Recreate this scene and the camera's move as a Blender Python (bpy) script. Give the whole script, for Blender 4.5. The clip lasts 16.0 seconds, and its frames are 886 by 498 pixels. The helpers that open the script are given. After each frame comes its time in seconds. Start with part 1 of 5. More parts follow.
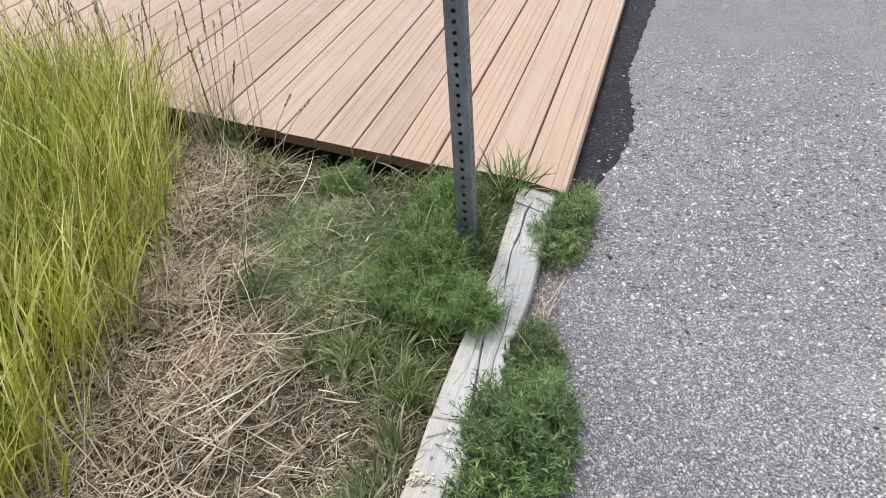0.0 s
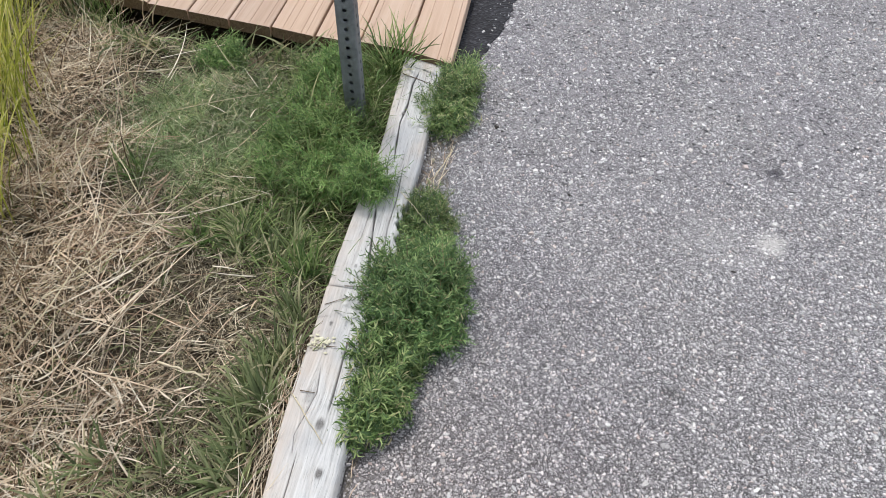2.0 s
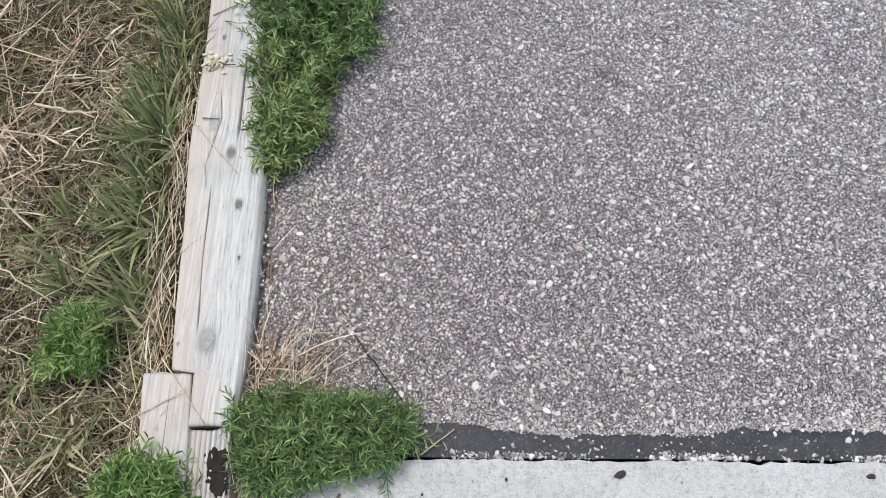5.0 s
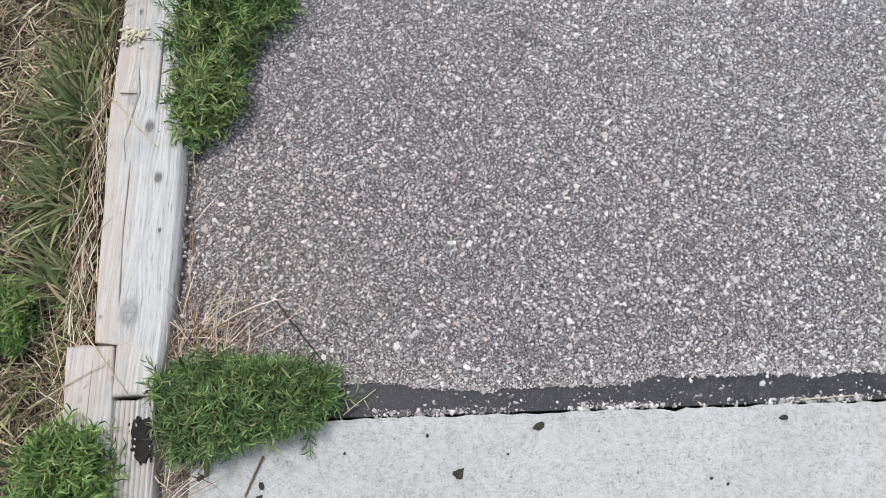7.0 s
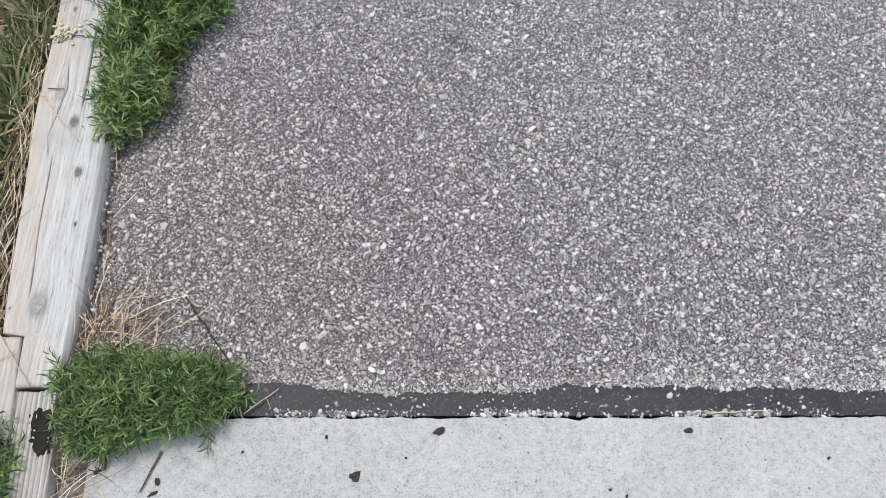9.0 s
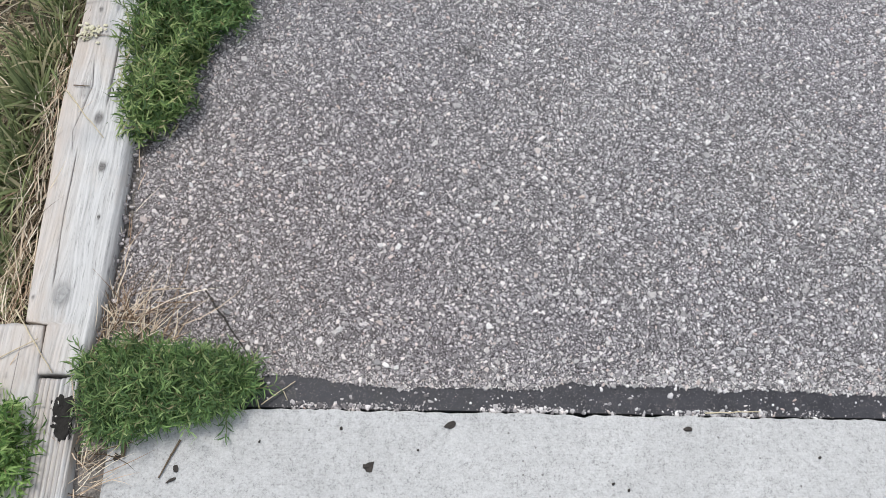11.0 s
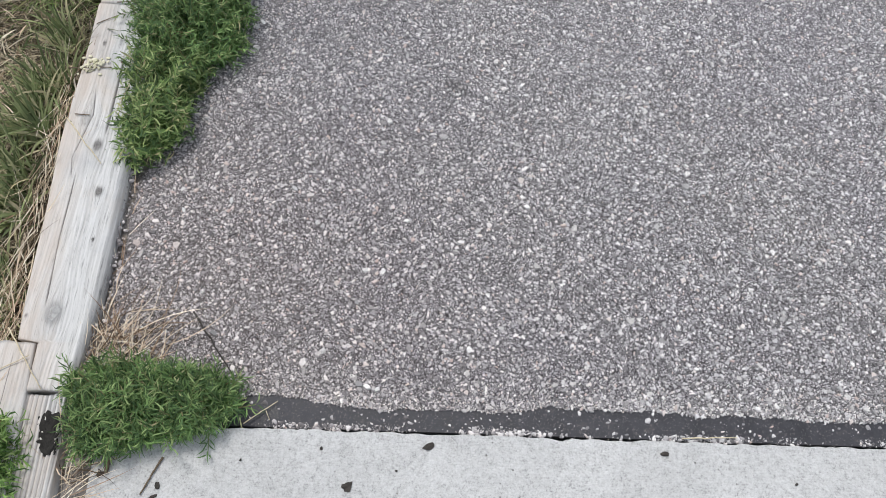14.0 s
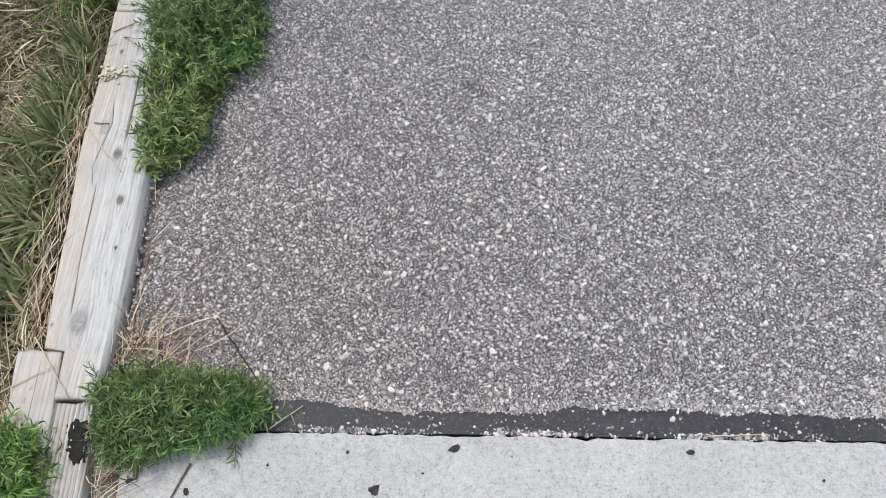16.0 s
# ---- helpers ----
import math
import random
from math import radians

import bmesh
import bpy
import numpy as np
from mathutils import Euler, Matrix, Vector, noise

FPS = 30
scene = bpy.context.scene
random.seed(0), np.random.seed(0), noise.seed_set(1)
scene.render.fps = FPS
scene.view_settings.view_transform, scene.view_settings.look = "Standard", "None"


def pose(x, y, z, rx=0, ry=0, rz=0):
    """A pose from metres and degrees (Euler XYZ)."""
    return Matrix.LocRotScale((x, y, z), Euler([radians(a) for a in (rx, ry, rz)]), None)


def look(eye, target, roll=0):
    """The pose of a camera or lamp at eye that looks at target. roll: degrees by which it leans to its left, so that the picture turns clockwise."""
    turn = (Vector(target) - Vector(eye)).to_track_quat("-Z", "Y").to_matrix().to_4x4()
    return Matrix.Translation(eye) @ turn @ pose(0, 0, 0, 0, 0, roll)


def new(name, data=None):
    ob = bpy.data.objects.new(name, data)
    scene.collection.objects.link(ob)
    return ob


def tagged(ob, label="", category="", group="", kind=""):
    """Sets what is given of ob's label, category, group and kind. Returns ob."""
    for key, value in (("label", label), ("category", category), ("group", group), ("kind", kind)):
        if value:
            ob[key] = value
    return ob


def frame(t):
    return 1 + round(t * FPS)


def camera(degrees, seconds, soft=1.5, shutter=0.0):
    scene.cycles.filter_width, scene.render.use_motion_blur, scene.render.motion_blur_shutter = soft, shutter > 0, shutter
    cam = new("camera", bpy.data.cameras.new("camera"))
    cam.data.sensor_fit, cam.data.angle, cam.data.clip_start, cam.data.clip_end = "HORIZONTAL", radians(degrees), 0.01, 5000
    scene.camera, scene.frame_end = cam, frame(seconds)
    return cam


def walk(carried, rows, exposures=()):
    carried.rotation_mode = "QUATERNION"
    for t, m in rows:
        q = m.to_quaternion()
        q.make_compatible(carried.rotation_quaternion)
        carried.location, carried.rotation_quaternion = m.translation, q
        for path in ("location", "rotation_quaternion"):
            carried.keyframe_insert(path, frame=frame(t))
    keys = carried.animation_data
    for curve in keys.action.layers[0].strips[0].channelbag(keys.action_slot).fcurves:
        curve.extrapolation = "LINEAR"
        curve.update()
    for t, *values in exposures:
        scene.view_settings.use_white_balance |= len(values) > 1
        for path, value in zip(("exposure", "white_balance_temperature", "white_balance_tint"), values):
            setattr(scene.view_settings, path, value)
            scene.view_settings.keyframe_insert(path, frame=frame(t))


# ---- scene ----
cam = camera(60.9, 16.0, soft=0.6)
PATH = [
    (0, (-0.315, -0.127, 1.288), (-0.823, 1.382, 0.078), -4.6),
    (0.5, (-0.333, -0.129, 1.326), (-0.635, 1.358, 0.024), 0.4),
    (1, (-0.337, -0.149, 1.319), (-0.561, 1.31, -0.031), 2.3),
    (1.5, (-0.329, -0.155, 1.284), (-0.535, 1.259, -0.116), 1.7),
    (2, (-0.314, -0.174, 1.276), (-0.499, 1.199, -0.166), 0.5),
    (2.5, (-0.302, -0.15, 1.285), (-0.458, 1.15, -0.228), -0.2),
    (3, (-0.299, -0.141, 1.256), (-0.424, 1.069, -0.331), -0.6),
    (3.5, (-0.308, -0.155, 1.244), (-0.385, 0.934, -0.431), -0.1),
    (4, (-0.301, -0.123, 1.231), (-0.332, 0.824, -0.53), 0.9),
    (4.5, (-0.279, -0.086, 1.215), (-0.282, 0.706, -0.621), 1.2),
    (4.7, (-0.284, -0.082, 1.193), (-0.274, 0.647, -0.669), 1.8),
    (7, (-0.157, -0.114, 1.198), (-0.127, 0.535, -0.693), 0.7),
    (7.5, (-0.112, -0.17, 1.178), (-0.082, 0.479, -0.713), 0.4),
    (8, (-0.016, -0.155, 1.204), (-0.004, 0.502, -0.684), -0.4),
    (8.5, (0.019, -0.145, 1.179), (0.007, 0.52, -0.707), -1.4),
    (9, (0.015, -0.129, 1.19), (0.001, 0.549, -0.691), -1.3),
    (9.2, (0.009, -0.123, 1.191), (-0.007, 0.556, -0.691), -1.4),
    (11.3, (-0.051, -0.168, 1.236), (-0.009, 0.555, -0.628), 4.8),
    (11.5, (-0.055, -0.162, 1.239), (-0.016, 0.57, -0.622), 4.8),
    (12, (-0.052, -0.148, 1.24), (-0.019, 0.617, -0.607), 4.6),
    (12.5, (-0.044, -0.166, 1.255), (-0.014, 0.623, -0.582), 4.4),
    (13, (-0.029, -0.209, 1.247), (-0.006, 0.604, -0.58), 4.0),
    (13.5, (-0.003, -0.218, 1.251), (0.018, 0.599, -0.574), 3.7),
    (14, (0.006, -0.206, 1.248), (0.016, 0.612, -0.577), 2.6),
    (14.5, (-0.009, -0.191, 1.253), (-0.011, 0.622, -0.575), 1.5),
    (15, (-0.019, -0.189, 1.256), (-0.027, 0.618, -0.574), 0.9),
    (15.5, (-0.02, -0.195, 1.262), (-0.03, 0.616, -0.567), 0.5),
    (16, (-0.016, -0.197, 1.254), (-0.028, 0.61, -0.576), 0.1),
]
walk(cam, [(t, look(eye, target, roll)) for t, eye, target, roll in PATH],
     exposures=[(0.0, 0.62), (1.5, 0.55), (4.0, 0.5), (7.0, 0.37), (16.0, 0.37)])

# ---- light ----
world = bpy.data.worlds.new("overcast_sky")
scene.world = world
world.use_nodes = True
wn, wl = world.node_tree.nodes, world.node_tree.links
sky = wn.new("ShaderNodeTexSky")
sky.sky_type, sky.sun_disc = 'NISHITA', False
sky.sun_elevation, sky.sun_rotation = radians(63), radians(-37)
soft_sky = wn.new("ShaderNodeHueSaturation")
soft_sky.inputs["Saturation"].default_value = 0.35
wl.new(sky.outputs[0], soft_sky.inputs["Color"])
wl.new(soft_sky.outputs[0], wn["Background"].inputs[0])
wn["Background"].inputs[1].default_value = 0.15
sun_data = bpy.data.lights.new("sun", 'SUN')
sun_data.energy, sun_data.angle, sun_data.color = 1.5, radians(14), (1.0, 0.96, 0.9)
sun = new("sun", sun_data)
sun.matrix_world = look((-0.9, 1.2, 3.0), (0, 0, 0))


# ---- materials ----
class Mat:
    """A small wrapper to write node materials in few lines."""
    def __init__(self, name, rough=0.8, metal=0.0, spec=0.3):
        self.m = bpy.data.materials.new(name)
        self.m.use_nodes = True
        self.n, self.l = self.m.node_tree.nodes, self.m.node_tree.links
        self.b = self.n["Principled BSDF"]
        self.b.inputs["Roughness"].default_value = rough
        self.b.inputs["Metallic"].default_value = metal
        self.b.inputs["Specular IOR Level"].default_value = spec

    def put(self, sock, v):
        if isinstance(v, bpy.types.NodeSocket):
            self.l.new(v, sock)
        else:
            sock.default_value = v

    def node(self, kind, out=0, **ins):
        nd = self.n.new(kind)
        for k, v in ins.items():
            self.put(nd.inputs[k.replace("_", " ")], v)
        return nd.outputs[out]

    def coord(self, sx=1.0, sy=1.0, sz=1.0, bend=0.0, bend_scale=3.0):
        c = self.n.new("ShaderNodeTexCoord").outputs["Object"]
        if bend:
            nz = self.node("ShaderNodeTexNoise", 1, Vector=c, Scale=bend_scale, Detail=2.0)
            nz = self.vec('SUBTRACT', nz, (0.5, 0.5, 0.5))
            nz = self.vec('MULTIPLY', nz, (bend, bend, bend))
            c = self.vec('ADD', c, nz)
        return self.vec('MULTIPLY', c, (sx, sy, sz))

    def vec(self, op, a, b):
        nd = self.n.new("ShaderNodeVectorMath")
        nd.operation = op
        self.put(nd.inputs[0], a)
        self.put(nd.inputs[1], b)
        return nd.outputs[1] if op in ('DISTANCE', 'DOT_PRODUCT') else nd.outputs[0]

    def math(self, op, a, b=0.0, clamp=False):
        nd = self.n.new("ShaderNodeMath")
        nd.operation, nd.use_clamp = op, clamp
        self.put(nd.inputs[0], a)
        self.put(nd.inputs[1], b)
        return nd.outputs[0]

    def noise(self, vec, scale, detail=4.0, rough=0.6, out=0):
        return self.node("ShaderNodeTexNoise", out, Vector=vec, Scale=scale, Detail=detail, Roughness=rough)

    def cells(self, vec, scale, feature='F1', rand=1.0):
        nd = self.n.new("ShaderNodeTexVoronoi")
        nd.feature = feature
        self.put(nd.inputs["Vector"], vec)
        nd.inputs["Scale"].default_value, nd.inputs["Randomness"].default_value = scale, rand
        return nd

    def ramp(self, fac, stops, smooth=True):
        nd = self.n.new("ShaderNodeValToRGB")
        e = nd.color_ramp.elements
        nd.color_ramp.interpolation = 'LINEAR' if smooth else 'CONSTANT'
        while len(e) < len(stops):
            e.new(0.5)
        for el, (p, c) in zip(e, stops):
            el.position = p
            el.color = (c, c, c, 1) if isinstance(c, (int, float)) else (*c, 1)
        self.put(nd.inputs[0], fac)
        return nd.outputs[0]

    def mix(self, fac, a, b, blend='MIX'):
        nd = self.n.new("ShaderNodeMix")
        nd.data_type, nd.blend_type = 'RGBA', blend
        self.put(nd.inputs[0], fac)
        self.put(nd.inputs[6], a if isinstance(a, bpy.types.NodeSocket) else (*a, 1))
        self.put(nd.inputs[7], b if isinstance(b, bpy.types.NodeSocket) else (*b, 1))
        return nd.outputs[2]

    def spot(self, x, y, r, soft=0.6):
        """1 inside a round patch at x, y of radius r, 0 outside, with a ragged rim."""
        c = self.coord(1, 1, 0, bend=r * 0.9, bend_scale=0.9 / r)
        d = self.vec('DISTANCE', c, (x, y, 0))
        return self.ramp(self.math('DIVIDE', d, r), [(soft * 0.5, 1.0), (1.0, 0.0)])

    def y_of(self):
        sep = self.n.new("ShaderNodeSeparateXYZ")
        self.l.new(self.n.new("ShaderNodeTexCoord").outputs["Object"], sep.inputs[0])
        return sep.outputs[1]

    def attr(self, name):
        nd = self.n.new("ShaderNodeAttribute")
        nd.attribute_name = name
        return nd.outputs["Fac"]

    def island(self):
        return self.n.new("ShaderNodeNewGeometry").outputs["Random Per Island"]

    def each(self):
        return self.n.new("ShaderNodeObjectInfo").outputs["Random"]

    def color(self, c):
        self.put(self.b.inputs["Base Color"], c if isinstance(c, bpy.types.NodeSocket) else (*c, 1))
        return self

    def bump(self, h, strength=0.5, dist=0.002):
        nd = self.n.new("ShaderNodeBump")
        nd.inputs["Strength"].default_value, nd.inputs["Distance"].default_value = strength, dist
        self.put(nd.inputs["Height"], h)
        self.l.new(nd.outputs[0], self.b.inputs["Normal"])
        return self

    def leafy(self, col, amount=0.3):
        """Lets part of the light through, as thin leaves do."""
        t = self.n.new("ShaderNodeBsdfTranslucent")
        self.l.new(col, t.inputs[0])
        mx = self.n.new("ShaderNodeMixShader")
        mx.inputs[0].default_value = amount
        self.l.new(self.b.outputs[0], mx.inputs[1])
        self.l.new(t.outputs[0], mx.inputs[2])
        self.l.new(mx.outputs[0], self.n["Material Output"].inputs[0])
        return self


def make_asphalt():
    a = Mat("worn_asphalt", 0.85, spec=0.25)
    c = a.coord(1, 1, 1, bend=0.008, bend_scale=90)
    v1 = a.cells(c, 190)
    e1 = a.cells(c, 190, 'DISTANCE_TO_EDGE')
    v2 = a.cells(c, 420)
    e2 = a.cells(c, 420, 'DISTANCE_TO_EDGE')
    tone1 = a.ramp(v1.outputs["Color"], [(0.0, 0.12), (0.3, 0.2), (0.5, 0.35), (0.7, 0.5), (1.0, 0.8)])
    tone2 = a.ramp(v2.outputs["Color"], [(0.0, 0.1), (0.35, 0.2), (0.55, 0.4), (0.8, 0.7)])
    big = a.ramp(a.noise(c, 60, 2), [(0.45, 0.0), (0.52, 1.0)])
    col = a.mix(big, tone1, tone2)
    edge = a.ramp(e1.outputs["Distance"], [(0.02, 0.0), (0.16, 1.0)])
    edge2 = a.ramp(e2.outputs["Distance"], [(0.02, 0.0), (0.22, 1.0)])
    edge = a.mix(big, edge, edge2)
    col = a.mix(edge, (0.035, 0.033, 0.035), col)
    tint = a.ramp(a.noise(c, 1.7, 5), [(0.3, (0.95, 0.9, 0.97)), (0.5, (1.02, 0.98, 1.0)), (0.7, (1.1, 1.05, 1.03))])
    col = a.mix(1.0, col, tint, 'MULTIPLY')
    # darker towards the joint, a paler mottled grey towards the boardwalk
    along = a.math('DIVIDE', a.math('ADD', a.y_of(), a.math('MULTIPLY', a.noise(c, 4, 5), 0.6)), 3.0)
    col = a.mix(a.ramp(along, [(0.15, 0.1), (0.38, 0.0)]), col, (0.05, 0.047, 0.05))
    pale_mask = a.ramp(a.noise(c, 5, 6), [(0.3, 0.1), (0.7, 0.4)])
    col = a.mix(a.math('MULTIPLY', pale_mask, a.ramp(along, [(0.22, 0.0), (0.6, 1.0)])), col, (0.34, 0.33, 0.35))
    col = a.mix(a.math('MULTIPLY', a.spot(0.29, 1.165, 0.048), 0.75), col, (0.62, 0.6, 0.58))
    col = a.mix(a.math('MULTIPLY', a.spot(0.18, 1.15, 0.13), 0.14), col, (0.62, 0.6, 0.58))
    col = a.mix(a.math('MULTIPLY', a.spot(-0.38, 0.25, 0.5, 0.1), 0.17), col, (0.15, 0.1, 0.075))
    col = a.mix(a.math('MULTIPLY', a.spot(0.34, 1.435, 0.035), 0.7), col, (0.03, 0.03, 0.04))
    col = a.mix(a.math('MULTIPLY', a.spot(0.03, 0.71, 0.03), 0.5), col, (0.05, 0.05, 0.05))
    col = a.mix(a.math('MULTIPLY', a.spot(-0.11, 1.374, 0.02), 0.4), col, (0.05, 0.05, 0.06))
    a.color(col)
    a.bump(a.math('ADD', a.math('MULTIPLY', e1.outputs["Distance"], 1.0), a.math('MULTIPLY', tone1, 0.4)), 0.7, 0.002)
    return a.m


def make_chip(name, kind="grey"):
    """Crushed stone: grey chips of the mix, or the paler larger ones; single stones vary from one to the next."""
    a = Mat(name, 0.75, spec=0.3)
    r = a.each() if kind == "single" else a.island()
    if kind == "grey":
        col = a.ramp(r, [(0.0, (0.14, 0.136, 0.14)), (0.25, (0.26, 0.252, 0.258)), (0.5, (0.43, 0.42, 0.427)), (0.75, (0.61, 0.597, 0.6)),
                         (0.92, (0.8, 0.785, 0.78)), (0.96, (0.5, 0.4, 0.36)), (1.0, (0.86, 0.845, 0.835))])
    else:
        col = a.ramp(r, [(0.0, (0.24, 0.235, 0.235)), (0.3, (0.42, 0.41, 0.405)), (0.6, (0.64, 0.625, 0.61)), (0.86, (0.85, 0.835, 0.815)), (0.92, (0.52, 0.44, 0.4)), (1.0, (0.8, 0.78, 0.76))])
    g = a.noise(a.coord(), 420, 4)
    col = a.mix(1.0, col, a.ramp(g, [(0.3, 0.85), (0.65, 1.15)]), 'MULTIPLY')
    if kind != "single":
        along = a.math('DIVIDE', a.math('ADD', a.y_of(), a.math('MULTIPLY', a.noise(a.coord(), 4, 5), 0.6)), 3.0)
        col = a.mix(a.ramp(along, [(0.2, 0.0), (0.5, 0.07)]), col, (0.5, 0.485, 0.505))
        col = a.mix(a.math('MULTIPLY', a.spot(-0.4, 0.3, 0.8, 0.05), 0.45), col, (0.92, 0.8, 0.76), 'MULTIPLY')
        col = a.mix(a.math('MULTIPLY', a.spot(0.29, 1.165, 0.048), 0.6), col, (0.66, 0.64, 0.62))
        col = a.mix(a.math('MULTIPLY', a.spot(0.18, 1.15, 0.13), 0.12), col, (0.66, 0.64, 0.62))
        col = a.mix(a.math('MULTIPLY', a.spot(0.34, 1.435, 0.035), 0.7), col, (0.04, 0.04, 0.05))
        col = a.mix(a.math('MULTIPLY', a.spot(0.03, 0.71, 0.028), 0.5), col, (0.06, 0.06, 0.06))
    a.color(col)
    a.bump(g, 0.4, 0.001)
    return a.m


def make_tar():
    a = Mat("black_joint_sealant", 0.5, spec=0.35)
    c = a.coord()
    n1 = a.noise(c, 35, 5)
    col = a.ramp(n1, [(0.3, (0.028, 0.029, 0.034)), (0.6, (0.05, 0.05, 0.058)), (0.75, (0.085, 0.08, 0.08))])
    # fine dust specks on the sealant
    pale_mask = a.ramp(a.noise(c, 260, 3), [(0.56, 0.0), (0.72, 0.5)])
    col = a.mix(pale_mask, col, (0.22, 0.2, 0.19))
    a.color(col)
    a.put(a.b.inputs["Roughness"], a.ramp(n1, [(0.3, 0.42), (0.7, 0.75)]))
    return a.bump(a.noise(c, 120, 5), 0.35, 0.002).m


def make_patch():
    a = Mat("fresh_black_asphalt", 0.75, spec=0.3)
    c = a.coord()
    v = a.cells(c, 120)
    col = a.ramp(v.outputs["Color"], [(0.0, (0.006, 0.006, 0.008)), (0.6, (0.018, 0.018, 0.023)), (0.85, (0.04, 0.04, 0.048)), (1.0, (0.12, 0.12, 0.13))])
    a.color(a.mix(1.0, col, a.ramp(a.noise(c, 9, 3), [(0.3, 0.7), (0.7, 1.4)]), 'MULTIPLY'))
    return a.bump(v.outputs["Distance"], 0.9, 0.004).m


def make_concrete():
    a = Mat("broomed_concrete", 0.9, spec=0.2)
    c = a.coord()
    n1 = a.noise(c, 6, 6)
    fine = a.math('ADD', a.math('MULTIPLY', a.noise(c, 270, 4, 0.75), 0.6), a.math('MULTIPLY', a.noise(c, 120, 3, 0.6), 0.4))
    broom = a.noise(a.coord(6, 150, 1), 6, 3)
    col = a.ramp(n1, [(0.3, (0.5, 0.503, 0.5)), (0.52, (0.543, 0.546, 0.543)), (0.72, (0.58, 0.583, 0.58))])
    col = a.mix(1.0, col, a.ramp(fine, [(0.36, 0.58), (0.46, 0.94), (0.6, 1.15)]), 'MULTIPLY')
    col = a.mix(1.0, col, a.ramp(broom, [(0.35, 0.95), (0.6, 1.02)]), 'MULTIPLY')
    pit = a.cells(c, 95)
    pits = a.ramp(pit.outputs["Distance"], [(0.1, 1.0), (0.19, 0.0)])
    pick = a.ramp(pit.outputs["Color"], [(0.8, 0.0), (0.86, 0.8)])
    col = a.mix(a.math('MULTIPLY', pits, pick), col, (0.2, 0.19, 0.18))
    a.color(col)
    grain = a.ramp(a.noise(c, 150, 3, 0.6), [(0.4, 0.0), (0.7, 1.0)])
    h = a.math('SUBTRACT', a.math('ADD', a.math('MULTIPLY', broom, 0.35), a.math('ADD', a.math('MULTIPLY', fine, 1.2), a.math('MULTIPLY', grain, 0.25))), a.math('MULTIPLY', pits, pick))
    return a.bump(h, 0.8, 0.0028).m


def make_grey_wood():
    """Silvered softwood; the vertex field 'grain' holds the fibre line, 'mark' knots and checks."""
    a = Mat("weathered_grey_wood", 0.85, spec=0.2)
    sep = a.n.new("ShaderNodeSeparateXYZ")
    a.l.new(a.n.new("ShaderNodeTexCoord").outputs["Object"], sep.inputs[0])
    cmb = a.n.new("ShaderNodeCombineXYZ")
    a.l.new(a.attr("grain"), cmb.inputs[0])
    a.l.new(sep.outputs[1], cmb.inputs[1])
    a.l.new(sep.outputs[2], cmb.inputs[2])
    v = cmb.outputs[0]
    fibre = a.noise(a.vec('MULTIPLY', v, (1, 0.055, 0.3)), 400, 5, 0.75)
    rings = a.noise(a.vec('MULTIPLY', v, (1, 0.02, 0.3)), 110, 4, 0.6)
    stain = a.noise(a.vec('MULTIPLY', v, (1, 0.35, 1)), 16, 5)
    col = a.ramp(rings, [(0.32, (0.45, 0.445, 0.438)), (0.48, (0.575, 0.575, 0.568)), (0.68, (0.67, 0.672, 0.666))])
    col = a.mix(1.0, col, a.ramp(fibre, [(0.33, 0.5), (0.45, 0.95), (0.7, 1.1)]), 'MULTIPLY')
    col = a.mix(a.ramp(stain, [(0.5, 0.0), (0.72, 0.55)]), col, (0.5, 0.41, 0.33))
    col = a.mix(a.ramp(a.noise(a.coord(), 9, 4), [(0.5, 0.0), (0.7, 0.5)]), col, (0.37, 0.385, 0.405))
    col = a.mix(a.math('MULTIPLY', a.attr("wear"), a.ramp(a.noise(a.vec('MULTIPLY', v, (1, 0.3, 1)), 40, 4), [(0.3, 0.35), (0.65, 1.0)])), col, (0.6, 0.515, 0.445))
    col = a.mix(a.math('MULTIPLY', a.attr("mark"), 0.95), col, (0.06, 0.055, 0.055))
    a.color(col)
    return a.bump(a.math('ADD', fibre, rings), 0.5, 0.0015).m


def make_deck_wood():
    a = Mat("tan_decking", 0.7, spec=0.25)
    off = a.vec('MULTIPLY', a.each(), (7.0, 3.0, 5.0))
    c = a.vec('ADD', a.coord(), off)
    fibre = a.noise(a.vec('MULTIPLY', c, (1, 0.03, 0.5)), 260, 4, 0.65)
    band = a.noise(a.vec('MULTIPLY', c, (1, 0.03, 0.5)), 38, 3)
    col = a.ramp(band, [(0.3, (0.45, 0.325, 0.24)), (0.5, (0.51, 0.375, 0.285)), (0.72, (0.55, 0.42, 0.33))])
    col = a.mix(1.0, col, a.ramp(fibre, [(0.28, 0.88), (0.42, 0.99), (0.7, 1.04)]), 'MULTIPLY')
    col = a.mix(1.0, col, a.ramp(a.each(), [(0.0, (0.9, 0.88, 0.88)), (0.5, (1.0, 1.0, 1.0)), (1.0, (1.06, 1.02, 0.98))]), 'MULTIPLY')
    col = a.mix(a.ramp(a.noise(a.coord(), 5, 5), [(0.5, 0.0), (0.75, 0.35)]), col, (0.58, 0.5, 0.45))
    a.color(col)
    return a.bump(fibre, 0.35, 0.001).m


